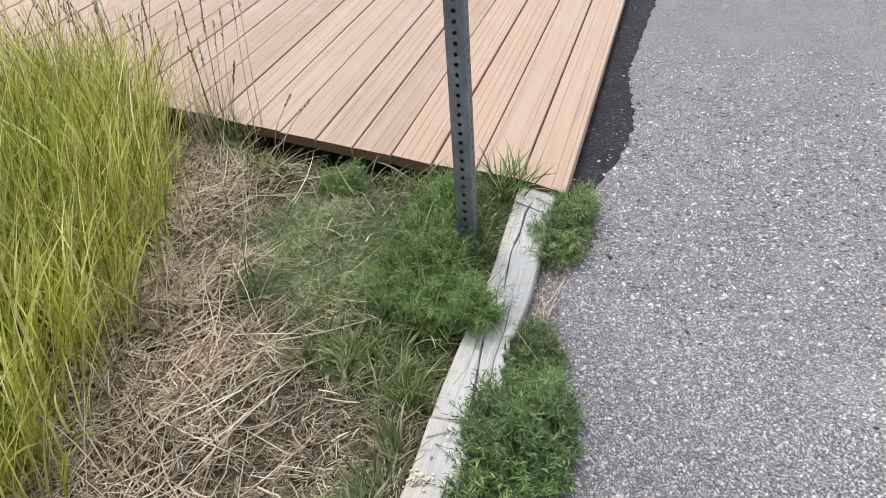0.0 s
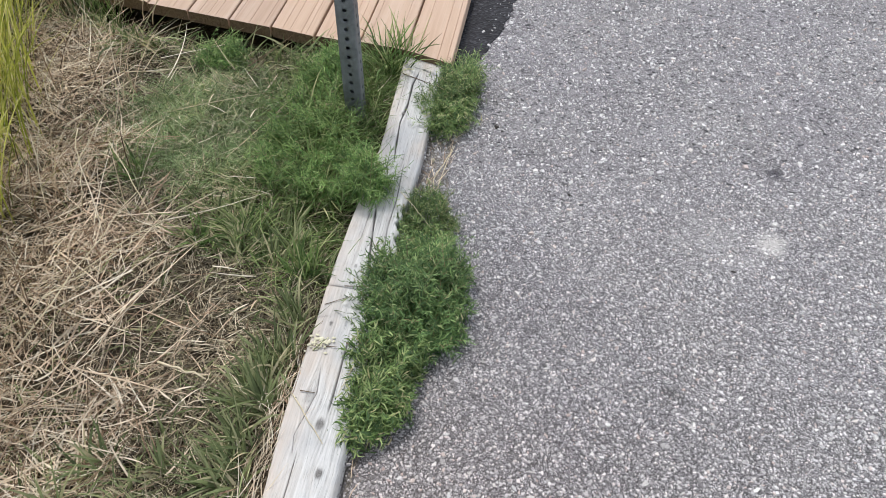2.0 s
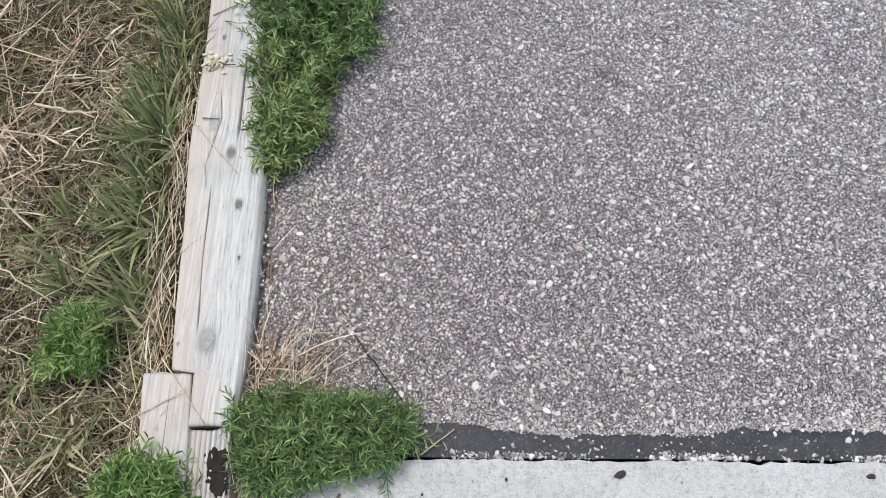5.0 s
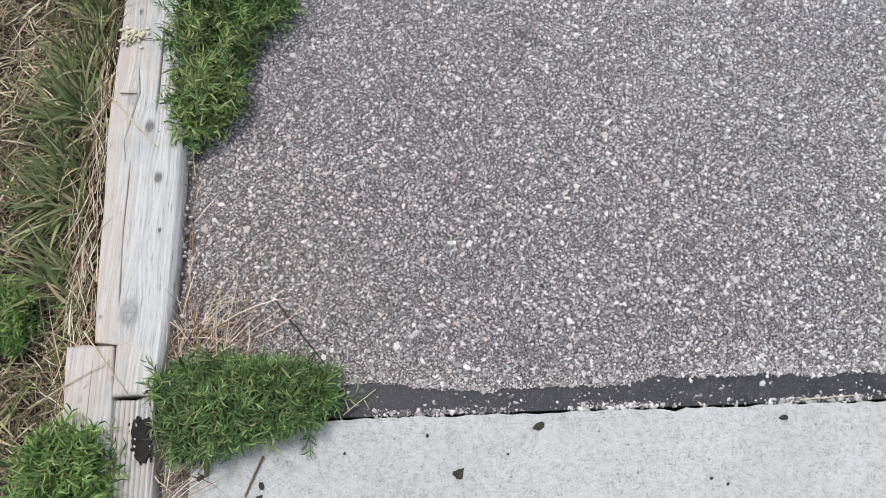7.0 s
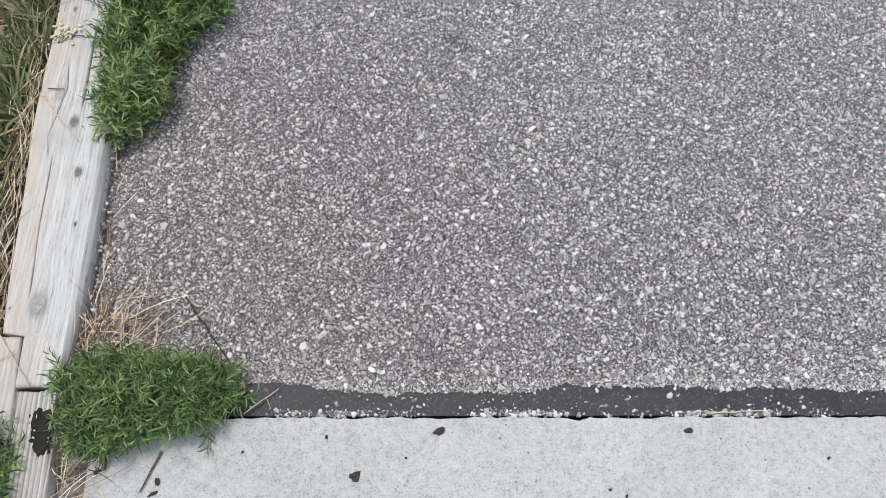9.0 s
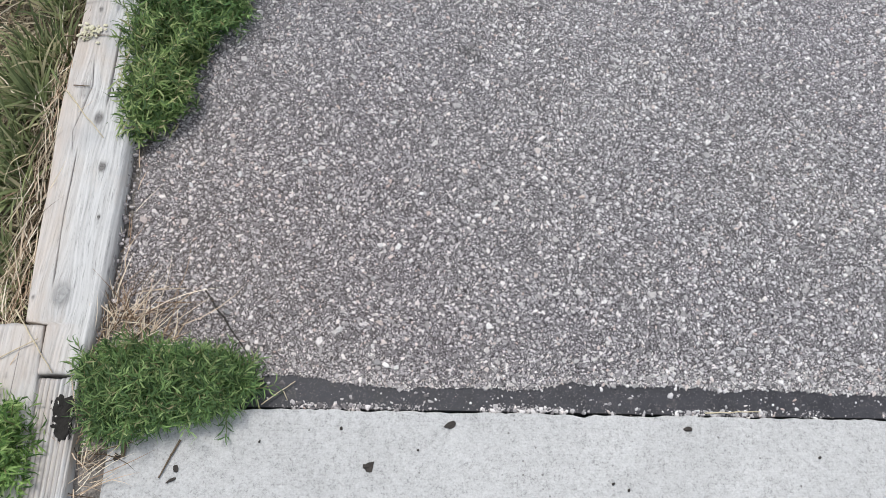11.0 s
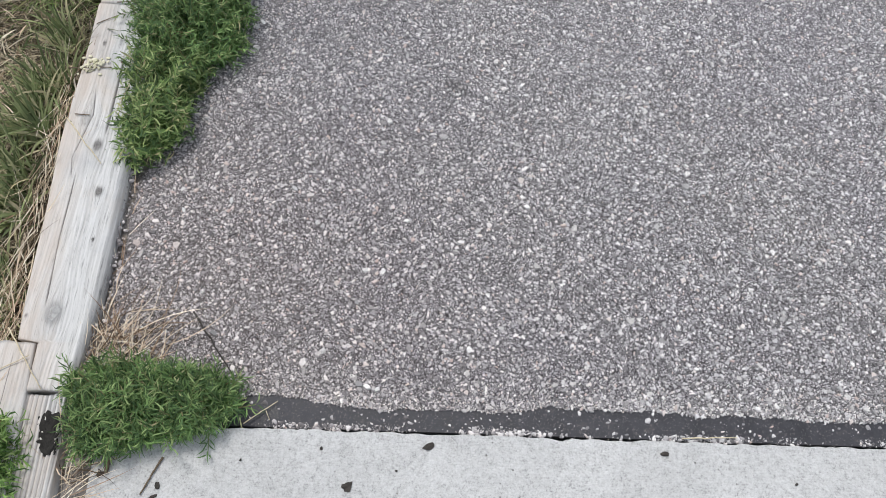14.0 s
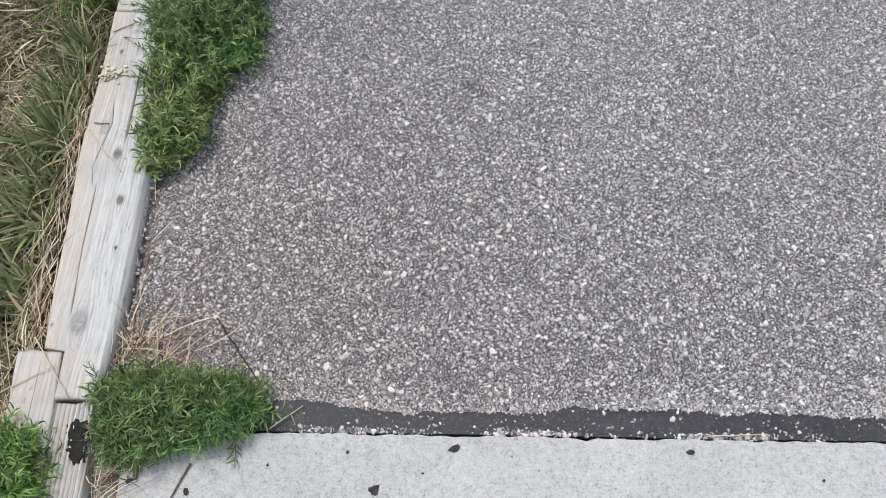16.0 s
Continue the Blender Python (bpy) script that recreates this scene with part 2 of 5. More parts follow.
def make_steel():
    a = Mat("galvanised_steel", 0.55, 0.55, 0.4)
    c = a.coord()
    n1 = a.noise(a.vec('MULTIPLY', c, (1, 1, 0.4)), 30, 5)
    v = a.cells(c, 120)
    col = a.ramp(n1, [(0.3, (0.15, 0.162, 0.18)), (0.55, (0.22, 0.236, 0.26)), (0.75, (0.31, 0.325, 0.345))])
    col = a.mix(1.0, col, a.ramp(v.outputs["Color"], [(0.0, 0.88), (1.0, 1.1)]), 'MULTIPLY')
    a.color(col)
    a.put(a.b.inputs["Roughness"], a.ramp(n1, [(0.3, 0.45), (0.7, 0.7)]))
    return a.m


def make_soil():
    a = Mat("dry_soil_and_thatch", 0.95, spec=0.1)
    c = a.coord()
    n1 = a.noise(c, 14, 6)
    n2 = a.noise(c, 160, 4)
    col = a.ramp(n1, [(0.3, (0.035, 0.028, 0.02)), (0.5, (0.07, 0.055, 0.04)), (0.7, (0.13, 0.105, 0.07))])
    col = a.mix(1.0, col, a.ramp(n2, [(0.3, 0.6), (0.7, 1.3)]), 'MULTIPLY')
    return a.color(col).bump(n2, 0.8, 0.006).m


def make_grit():
    a = Mat("sandy_grit", 0.95, spec=0.1)
    c = a.coord()
    n1 = a.noise(c, 40, 5)
    v = a.cells(c, 300)
    col = a.ramp(n1, [(0.3, (0.16, 0.145, 0.13)), (0.6, (0.33, 0.305, 0.28)), (0.75, (0.46, 0.43, 0.4))])
    col = a.mix(1.0, col, a.ramp(v.outputs["Color"], [(0.0, 0.5), (1.0, 1.3)]), 'MULTIPLY')
    return a.color(col).bump(v.outputs["Distance"], 0.7, 0.003).m


def make_blade(name, stops, through_light=0.3, patchy=(0.8, 1.2)):
    a = Mat(name, 0.6, spec=0.25)
    col = a.ramp(a.island(), stops)
    col = a.mix(1.0, col, a.ramp(a.noise(a.coord(), 5, 3), [(0.35, patchy[0]), (0.65, patchy[1])]), 'MULTIPLY')
    col = a.mix(1.0, col, a.ramp(a.noise(a.coord(1, 1, 0.3), 90, 2), [(0.3, 0.85), (0.7, 1.12)]), 'MULTIPLY')
    return a.color(col).leafy(col, through_light).m


def make_plain(name, c1, c2, scale, rough=0.8):
    a = Mat(name, rough, spec=0.25)
    n1 = a.noise(a.coord(), scale, 5)
    return a.color(a.ramp(n1, [(0.3, c1), (0.7, c2)])).bump(n1, 0.4, 0.001).m


ASPHALT, TAR, PATCH, CONCRETE = make_asphalt(), make_tar(), make_patch(), make_concrete()
CHIP, STONE, PALE_CHIP = make_chip("asphalt_aggregate"), make_chip("pale_stone", "single"), make_chip("pale_aggregate", "pale")
GREY_WOOD, DECK_WOOD, STEEL, SOIL, GRIT = make_grey_wood(), make_deck_wood(), make_steel(), make_soil(), make_grit()
STRAW = make_blade("dry_straw", [(0.0, (0.08, 0.056, 0.034)), (0.2, (0.3, 0.2, 0.13)), (0.38, (0.6, 0.46, 0.33)), (0.7, (0.82, 0.69, 0.53)), (1.0, (0.93, 0.86, 0.72))], 0.18)
THATCH = make_blade("grey_brown_thatch", [(0.0, (0.06, 0.05, 0.034)), (0.33, (0.15, 0.125, 0.085)), (0.62, (0.32, 0.27, 0.18)), (0.86, (0.52, 0.45, 0.32)), (1.0, (0.74, 0.67, 0.52))], 0.12, (0.75, 1.3))
GREEN = make_blade("short_green_grass", [(0.0, (0.09, 0.12, 0.05)), (0.3, (0.2, 0.25, 0.105)), (0.6, (0.33, 0.38, 0.175)), (0.85, (0.46, 0.47, 0.25)), (1.0, (0.64, 0.58, 0.38))])
PALE_GREEN = make_blade("pale_fine_grass", [(0.0, (0.1, 0.15, 0.065)), (0.35, (0.27, 0.37, 0.17)), (0.7, (0.43, 0.53, 0.29)), (0.9, (0.58, 0.62, 0.4)), (1.0, (0.74, 0.68, 0.5))], 0.36, (0.7, 1.25))
DUSKY = make_blade("dusky_green_grass", [(0.0, (0.07, 0.09, 0.04)), (0.35, (0.18, 0.23, 0.1)), (0.7, (0.32, 0.37, 0.175)), (0.86, (0.46, 0.47, 0.26)), (1.0, (0.66, 0.57, 0.38))], 0.3, (0.75, 1.25))
DEEP_GREEN = make_blade("lush_green_grass", [(0.0, (0.06, 0.11, 0.035)), (0.4, (0.15, 0.24, 0.075)), (0.75, (0.29, 0.39, 0.14)), (0.93, (0.46, 0.51, 0.24)), (1.0, (0.6, 0.54, 0.32))])
TALL = make_blade("tall_yellow_green_grass", [(0.0, (0.15, 0.18, 0.03)), (0.3, (0.38, 0.41, 0.07)), (0.62, (0.6, 0.6, 0.14)), (0.86, (0.74, 0.7, 0.27)), (1.0, (0.86, 0.8, 0.5))], 0.52)
WEED = make_blade("weed_leaf", [(0.0, (0.055, 0.1, 0.045)), (0.35, (0.12, 0.2, 0.07)), (0.7, (0.24, 0.35, 0.12)), (0.93, (0.42, 0.5, 0.22)), (1.0, (0.46, 0.4, 0.24))], 0.28, (0.7, 1.3))
DARK_WEED = make_blade("dark_weed_leaf", [(0.0, (0.05, 0.095, 0.04)), (0.4, (0.11, 0.2, 0.07)), (0.75, (0.2, 0.32, 0.11)), (0.95, (0.34, 0.45, 0.19)), (1.0, (0.42, 0.38, 0.22))], 0.25, (0.7, 1.3))
FEATHER = make_blade("feathery_weed_leaf", [(0.0, (0.055, 0.12, 0.035)), (0.4, (0.15, 0.275, 0.08)), (0.75, (0.28, 0.43, 0.135)), (1.0, (0.46, 0.59, 0.25))], 0.35, (0.7, 1.25))
STEM = make_blade("weed_stem", [(0.0, (0.1, 0.14, 0.05)), (0.7, (0.17, 0.2, 0.08)), (1.0, (0.26, 0.2, 0.11))], 0.1)
BARK = make_plain("dark_bark", (0.03, 0.027, 0.025), (0.075, 0.065, 0.058), 90)
TWIG = make_plain("brown_twig", (0.09, 0.065, 0.045), (0.2, 0.155, 0.11), 70)
PALE_STRAW = make_plain("bleached_straw", (0.5, 0.42, 0.28), (0.72, 0.64, 0.47), 60)
CRUST = make_plain("cream_crust", (0.5, 0.47, 0.33), (0.78, 0.75, 0.58), 130)
PEBBLE = make_plain("tan_pebble", (0.38, 0.33, 0.24), (0.6, 0.54, 0.42), 70)
# brown end grain, with the shade on the planks' front cuts in its colour
SHADED_END_GRAIN = make_plain("shaded_brown_end_grain", (0.1, 0.065, 0.04), (0.24, 0.165, 0.105), 160)
KNOT = make_plain("dark_knot", (0.1, 0.095, 0.09), (0.26, 0.25, 0.24), 260)
PALE_KNOT = make_plain("grey_knot", (0.26, 0.26, 0.255), (0.46, 0.46, 0.455), 120)
EARTH_DARK = make_plain("charred_rot", (0.012, 0.011, 0.01), (0.03, 0.028, 0.025), 120)

# ---- mesh helpers ----
rng = np.random.default_rng(7)


def mesh_of(name, verts, faces, material, smooth=False):
    """A mesh from an array of points and an array of faces of one size."""
    v, f = np.asarray(verts, np.float32).reshape(-1, 3), np.asarray(faces, np.int32)
    n, k = f.shape
    me = bpy.data.meshes.new(name)
    me.vertices.add(len(v))
    me.vertices.foreach_set("co", v.ravel())
    me.loops.add(n * k)
    me.loops.foreach_set("vertex_index", f.ravel())
    me.polygons.add(n)
    me.polygons.foreach_set("loop_start", np.arange(0, n * k, k, dtype=np.int32))
    me.polygons.foreach_set("use_smooth", np.full(n, smooth))
    me.update(calc_edges=True)
    me.materials.append(material)
    return me


def put_mesh(name, me, parent=None, label=""):
    ob = new(name, me)
    ob.parent = parent
    return tagged(ob, label)


def part(name, bm, material, parent=None, label="", smooth=False):
    """Links a bmesh as one mesh object under a thing or a part."""
    me = bpy.data.meshes.new(name)
    bm.to_mesh(me)
    bm.free()
    me.materials.append(material)
    if smooth:
        me.polygons.foreach_set("use_smooth", np.full(len(me.polygons), True))
    return put_mesh(name, me, parent, label)


def slab(outline, top, bottom):
    """A flat plate with that outline (x, y, anticlockwise)."""
    bm = bmesh.new()
    up = [bm.verts.new((x, y, top)) for x, y in outline]
    down = [bm.verts.new((x, y, bottom)) for x, y in outline]
    bm.faces.new(up)
    for i in range(len(up)):
        j = (i + 1) % len(up)
        bm.faces.new((up[i], down[i], down[j], up[j]))
    return bm


def waves(seed, size):
    """A smooth random field of x, y between about -1 and 1, with features of that size."""
    r = np.random.default_rng(seed)
    k = r.normal(0, 1.0 / size, (9, 2))
    p = r.uniform(0, 6.283, 9)
    return lambda x, y: sum(np.sin(k[i, 0] * x + k[i, 1] * y + p[i]) for i in range(9)) / 3.0


def ribbons(root, heading, length, lean, curl, width, segs=4, sway=0.0, floor=None):
    """Grass blades: tapered ribbons that rise from their roots, lean and curl over."""
    n = len(root)
    s = np.linspace(0, 1, segs + 1)
    th = lean[:, None] + curl[:, None] * s[None, :] ** 1.3
    hd = heading[:, None] + (rng.normal(0, 1, n) * sway)[:, None] * s[None, :]
    step = (length / segs)[:, None]
    dx, dy, dz = np.sin(th) * np.cos(hd) * step, np.sin(th) * np.sin(hd) * step, np.cos(th) * step
    acc = lambda d: np.concatenate([np.zeros((n, 1)), np.cumsum((d[:, 1:] + d[:, :-1]) / 2, 1)], 1)
    pts = root[:, None, :] + np.stack([acc(dx), acc(dy), acc(dz)], -1)
    if floor is not None:
        pts[..., 2] = np.maximum(pts[..., 2], np.minimum(root[:, 2:3], floor + 0.002))
    tw = rng.normal(0, 0.6, n)
    side = np.stack([-np.sin(heading) * np.cos(tw), np.cos(heading) * np.cos(tw), np.sin(tw)], -1)
    taper = (0.75 + 0.6 * s - 1.3 * s ** 2.2).clip(0.04)
    off = side[:, None, :] * (width[:, None] * taper[None, :])[..., None] * 0.5
    v = np.stack([pts - off, pts + off], 2).reshape(-1, 3)
    base = (np.arange(n) * (segs + 1) * 2)[:, None] + (np.arange(segs) * 2)[None, :]
    f = np.stack([base, base + 1, base + 3, base + 2], -1).reshape(-1, 4)
    return v, f


def tubes(name, line, r0, r1, material, parent=None, sides=6, label=""):
    """A tapered round stick along a line of points."""
    pts = [Vector(p) for p in line]
    bm = bmesh.new()
    rings = []
    for i, p in enumerate(pts):
        d = (pts[min(i + 1, len(pts) - 1)] - pts[max(i - 1, 0)]).normalized()
        u = d.orthogonal().normalized()
        w = d.cross(u)
        r = r0 + (r1 - r0) * i / (len(pts) - 1)
        rings.append([bm.verts.new(p + (u * math.cos(a) + w * math.sin(a)) * r) for a in (6.2832 * k / sides for k in range(sides))])
    for a, b in zip(rings, rings[1:]):
        for k in range(sides):
            bm.faces.new((a[k], a[(k + 1) % sides], b[(k + 1) % sides], b[k]))
    bm.faces.new(rings[0][::-1])
    bm.faces.new(rings[-1])
    return part(name, bm, material, parent, label, True)


def crooked(a, b, bend=0.06, n=6, arch=0.0):
    """Points from a to b with small random crooks."""
    a, b = Vector(a), Vector(b)
    l = (b - a).length
    out = []
    for i in range(n + 1):
        s = i / n
        k = math.sin(math.pi * s)
        out.append(a.lerp(b, s) + Vector((rng.normal(0, bend) * l * k * 0.4, rng.normal(0, bend) * l * k * 0.4, arch * l * k)))
    return out


def lump(rx, ry, rz, seed, material, name, label="", rough=0.25):
    """A small uneven stone, bark flake or crust, resting on z = 0."""
    r = np.random.default_rng(seed)
    bm = bmesh.new()
    bmesh.ops.create_icosphere(bm, subdivisions=2, radius=1.0)
    k = r.normal(0, 2.2, (4, 3))
    for v in bm.verts:
        f = 1 + rough * sum(math.sin(k[i].dot(v.co) + i * 1.7) for i in range(4)) / 2
        v.co = Vector((v.co.x * rx * f, v.co.y * ry * f, max(v.co.z, -0.45) * rz * f))
    low = min(v.co.z for v in bm.verts)
    for v in bm.verts:
        v.co.z -= low
    return part(name, bm, material, None, label)

# ---- the ground, the path and the pavement ----
hump = waves(11, 0.25)
ripple = waves(12, 0.02)
edge_wave = waves(13, 0.012)


def deck_front(x):
    """The slanting cut along which the boardwalk ends."""
    return np.interp(x, [-6.0, -2.04, -1.44, -1.0, -0.69, -0.55], [2.72, 2.055, 1.928, 1.838, 1.797, 1.744])


def soil_height(x, y):
    z = -0.008 + 0.008 * hump(x, y) + 0.002 * ripple(x, y)
    z = z - 0.1 * np.clip((y - deck_front(x) + 0.16) / 0.16, 0, 1) * np.clip((-0.95 - x) / 0.35, 0, 1)
    road = np.clip((x + 0.72) / 0.1, 0, 1)
    return z * (1 - road) - 0.06 * road


def seal_top(x):
    """Where the worn asphalt gives way to the sealed joint."""
    return np.interp(x, [-0.6, -0.23, -0.08, 0.0, 0.12, 0.2, 0.4, 0.6, 0.9], [0.078, 0.075, 0.055, 0.062, 0.06, 0.071, 0.068, 0.064, 0.062]) + 0.0025 * edge_wave(x, 0 * x)


def road_left(y):
    """The ragged edge of the asphalt along the timbers."""
    return np.interp(y, [0.0, 0.47, 0.6, 0.9, 1.2, 1.3, 1.45, 1.8, 3.0], [-0.562, -0.56, -0.5, -0.47, -0.49, -0.5, -0.515, -0.5, -0.47]) + 0.004 * edge_wave(0 * y, y)


axis_x = np.concatenate([[-600, -150, -40, -15, -7], np.linspace(-5, -0.5, 226), [0.5, 2, 6, 20, 100, 600]])
axis_y = np.concatenate([[-600, -100, -20, -5, -1.5], np.linspace(-0.6, 2.4, 151), [3.5, 6, 20, 80, 600]])
gx, gy = np.meshgrid(axis_x, axis_y)
gv = np.stack([gx, gy, soil_height(gx, gy)], -1).reshape(-1, 3)
gi = np.arange(gx.size).reshape(gx.shape)
gf = np.stack([gi[:-1, :-1], gi[:-1, 1:], gi[1:, 1:], gi[1:, :-1]], -1).reshape(-1, 4)
tagged(put_mesh("ground", mesh_of("ground", gv, gf, SOIL, True)), "dry brown soil and old thatch under the grass", "ground", kind="structure")

xs = np.arange(-0.565, 2.4, 0.006)
rim = [(float(x), float(seal_top(x))) for x in xs] + [(4.2, 0.07), (4.2, 60.0), (-0.47, 60.0)]
rim += [(float(road_left(y)), float(y)) for y in np.arange(3.0, 0.09, -0.012)]
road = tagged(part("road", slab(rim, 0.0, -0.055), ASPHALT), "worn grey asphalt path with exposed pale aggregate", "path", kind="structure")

seal = [(-0.6, 0.0245), (4.2, 0.0245), (4.2, 0.1), (-0.6, 0.1)]
tagged(part("joint_trim", slab(seal, -0.0012, -0.05), TAR), "black sealant filling the joint between asphalt and concrete", "joint sealant", kind="structure")

xs = np.arange(-0.535, 2.4, 0.008)
lip = [(float(x), float(0.0205 + 0.0013 * edge_wave(x, 3 + 0 * x) - (0.006 if abs(x - 0.215) < 0.012 else 0))) for x in xs]
conc = [(-0.545, -3.0), (4.2, -3.0), (4.2, 0.02)] + lip[::-1]
bm = slab(conc, 0.004, -0.09)
rim_edges = [e for e in bm.edges if all(abs(v.co.z - 0.004) < 1e-6 for v in e.verts)]
bmesh.ops.bevel(bm, geom=rim_edges, offset=0.0025, segments=2, profile=0.6, affect='EDGES')
tagged(part("pavement", bm, CONCRETE), "pale grey broom-finished concrete slab with small pits", "pavement", kind="structure")

verge = [(-0.6, -1.2), (-0.42, -1.2), (-0.42, 1.78), (-0.6, 1.78)]
tagged(part("verge", slab(verge, -0.006, -0.05), GRIT), "sandy grit between timber edging and asphalt", "verge", kind="structure")

ys = np.arange(1.8, 6.0, 0.02)
bound = lambda y: np.interp(y, [1.8, 1.9, 2.02, 2.24, 2.43, 2.71, 3.06, 3.54, 6.0], [-0.5, -0.462, -0.43, -0.395, -0.408, -0.452, -0.424, -0.392, -0.4]) + 0.006 * edge_wave(y * 0.6, y)
tarmac = [(-0.57, 1.79)] + [(float(bound(y)), float(y)) for y in ys] + [(-0.57, 6.0)]
tagged(part("road_patch", slab(tarmac, 0.004, -0.03), PATCH), "fresh black asphalt strip along the boardwalk", "asphalt patch", kind="structure")


# ---- the boardwalk ----
def plank(width, y0, y1, z, seed):
    """A deck board with eased edges, fine saw grooves and a slanting end; x from -width to 0."""
    r = np.random.default_rng(seed)
    prof = [(0.0, -0.036), (0.0, -0.0025), (-0.0025, 0.0)]
    cuts = sorted(r.uniform(0.014, width - 0.014, r.integers(1, 5)))
    last = 0.006
    for c in cuts:
        if c - last > 0.008:
            prof += [(-c + 0.0008, 0.0), (-c, -0.0018), (-c - 0.0008, 0.0)]
            last = c
    prof += [(-width + 0.0025, 0.0), (-width, -0.0025), (-width, -0.036)]
    bm = bmesh.new()
    rows = []
    for k in range(9):
        s = k / 8
        row = []
        for x, dz in prof:
            front = y0 + (y1 - y0) * (-x / width)
            y = front + (5.5 - front) * s ** 1.5
            lift = 0.002 * math.sin(seed * 2.1 + 5 * s)
            row.append(bm.verts.new((x + 0.0012 * math.sin(seed + 9 * s) * (dz < -0.02), y, z + dz + lift)))
        rows.append(row)
    for a, b in zip(rows, rows[1:]):
        for i in range(len(prof) - 1):
            bm.faces.new((a[i], a[i + 1], b[i + 1], b[i]))
        bm.faces.new((a[-1], a[0], b[0], b[-1]))
    # the cut ends take the end-grain brown, darkened for shade
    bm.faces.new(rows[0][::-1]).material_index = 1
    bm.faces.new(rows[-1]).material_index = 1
    bmesh.ops.recalc_face_normals(bm, faces=bm.faces)
    return bm


boardwalk = tagged(new("boardwalk"), "tan wooden boardwalk of weathered ribbed planks with slanting cut ends", "boardwalk")
PITCH, LEAN = 0.1482, 0.016
for i in range(26):
    right = -0.553 - PITCH * i
    wide = PITCH - rng.uniform(0.005, 0.008)
    left = right - wide
    y0, y1 = float(deck_front(right)) + rng.normal(0, 0.003), float(deck_front(left)) + rng.normal(0, 0.003)
    ob = part("plank", plank(wide, y0 - 1.744, y1 - 1.744, 0.0, i), DECK_WOOD, boardwalk)
    ob.data.materials.append(SHADED_END_GRAIN)
    ob.matrix_basis = Matrix.Translation((right, 1.744, 0.052 + rng.normal(0, 0.0008))) @ pose(0, 0, 0, 0, 0, -math.degrees(LEAN))
for yj in (2.55, 3.3, 4.4):
    bm = bmesh.new()
    bmesh.ops.create_cube(bm, size=1.0, matrix=Matrix.LocRotScale((-2.5, yj, -0.005), None, (3.8, 0.04, 0.038)))
    bmesh.ops.bevel(bm, geom=bm.edges[:], offset=0.003, segments=1, affect='EDGES')
    part("joist", bm, DECK_WOOD, boardwalk)


# ---- the timber edging ----
def timber(name, y0, y1, left, right, top, cracks, knots, label, ribs=0.0, seed=1, worn=(0.7, 0.03), eased=(0.006, 0.012)):
    """A weathered timber lying along y. cracks: lines of (x, y); knots: (x, y, size, darkness)."""
    r = np.random.default_rng(seed)
    wob = waves(seed + 50, 0.07)
    ny = max(24, int((y1 - y0) / 0.005))
    ys = np.linspace(y0, y1, ny)
    us = np.linspace(0, 1, 151)
    lx, rx = left(ys), right(ys)
    lx = lx + 0.0018 * wob(ys, 0 * ys)
    rx = rx + 0.0018 * wob(ys, 9 + 0 * ys)
    X = lx[:, None] + (rx - lx)[:, None] * us[None, :]
    Y = np.repeat(ys[:, None], 151, 1)
    fade = np.minimum(us, 1 - us)[None, :] * (rx - lx)[:, None]
    ease = np.where(us < 0.5, eased[0], eased[1])[None, :]
    Z = top - 0.9 * ease * np.clip(1 - fade / ease, 0, 1) ** 2.2 * (1.0 + 0.25 * wob(X * 3, Y))
    grain, mark = X.copy(), np.zeros_like(X)
    wear = worn[0] * np.exp(-(us[None, :] * (rx - lx)[:, None] / worn[1]) ** 2) + 0 * Y
    for kx, ky, ks, dark in knots:
        d2 = ((X - kx) / ks) ** 2 + ((Y - ky) / (ks * 1.5)) ** 2
        near = np.exp(-((X - kx) / (ks * 2.5)) ** 2 - ((Y - ky) / (ks * 4)) ** 2)
        grain += np.sign(X - kx + 1e-6) * near * ks * -0.6 + near * 0.001 * np.sin(np.sqrt(d2) * 7)
        mark = np.maximum(mark, dark * np.exp(-d2 ** 2 * 1.2) * (0.88 + 0.12 * np.sin(np.sqrt(d2) * 11)))
        Z += 0.0012 * np.exp(-d2)
    grain += 0.004 * wob(X * 0.5, Y * 0.25)
    Z += 0.0004 * np.sin(grain * 900) * (0.5 + 0.5 * np.sin(grain * 130 + 1)) + 0.0012 * wob(X * 4, Y * 0.6)
    if ribs:
        Z += ribs * np.sin(grain * 6.2832 / 0.0078)
        mark = np.maximum(mark, 0.9 * np.clip(-np.sin(grain * 6.2832 / 0.0078) - 0.45, 0, 1))
    for line, wide, deep in cracks:
        cy = np.array([p[1] for p in line])
        cx = np.array([p[0] for p in line])
        o = np.argsort(cy)
        path = np.interp(ys, cy[o], cx[o]) + 0.0012 * wob(ys * 0.8, 4 + 0 * ys)
        ends = np.clip((ys - cy.min()) / 0.03, 0, 1) * np.clip((cy.max() - ys) / 0.03, 0, 1)
        q = np.exp(-((X - path[:, None]) / (wide * (0.48 + 0.2 * wob(0 * ys, ys * 2)))[:, None]) ** 2) * ends[:, None]
        Z -= 0.6 * deep * q
        mark = np.maximum(mark, 0.95 * q)
    # sides and ends close the block
    low = np.full((ny, 1), -0.08)
    V = np.concatenate([np.stack([X[:, :1], Y[:, :1], low], -1), np.stack([X, Y, Z], -1), np.stack([X[:, -1:], Y[:, -1:], low], -1)], 1)
    G = np.concatenate([grain[:, :1], grain, grain[:, -1:]], 1)
    M = np.concatenate([mark[:, :1], mark, mark[:, -1:]], 1)
    W = np.concatenate([wear[:, :1], wear, wear[:, -1:]], 1)
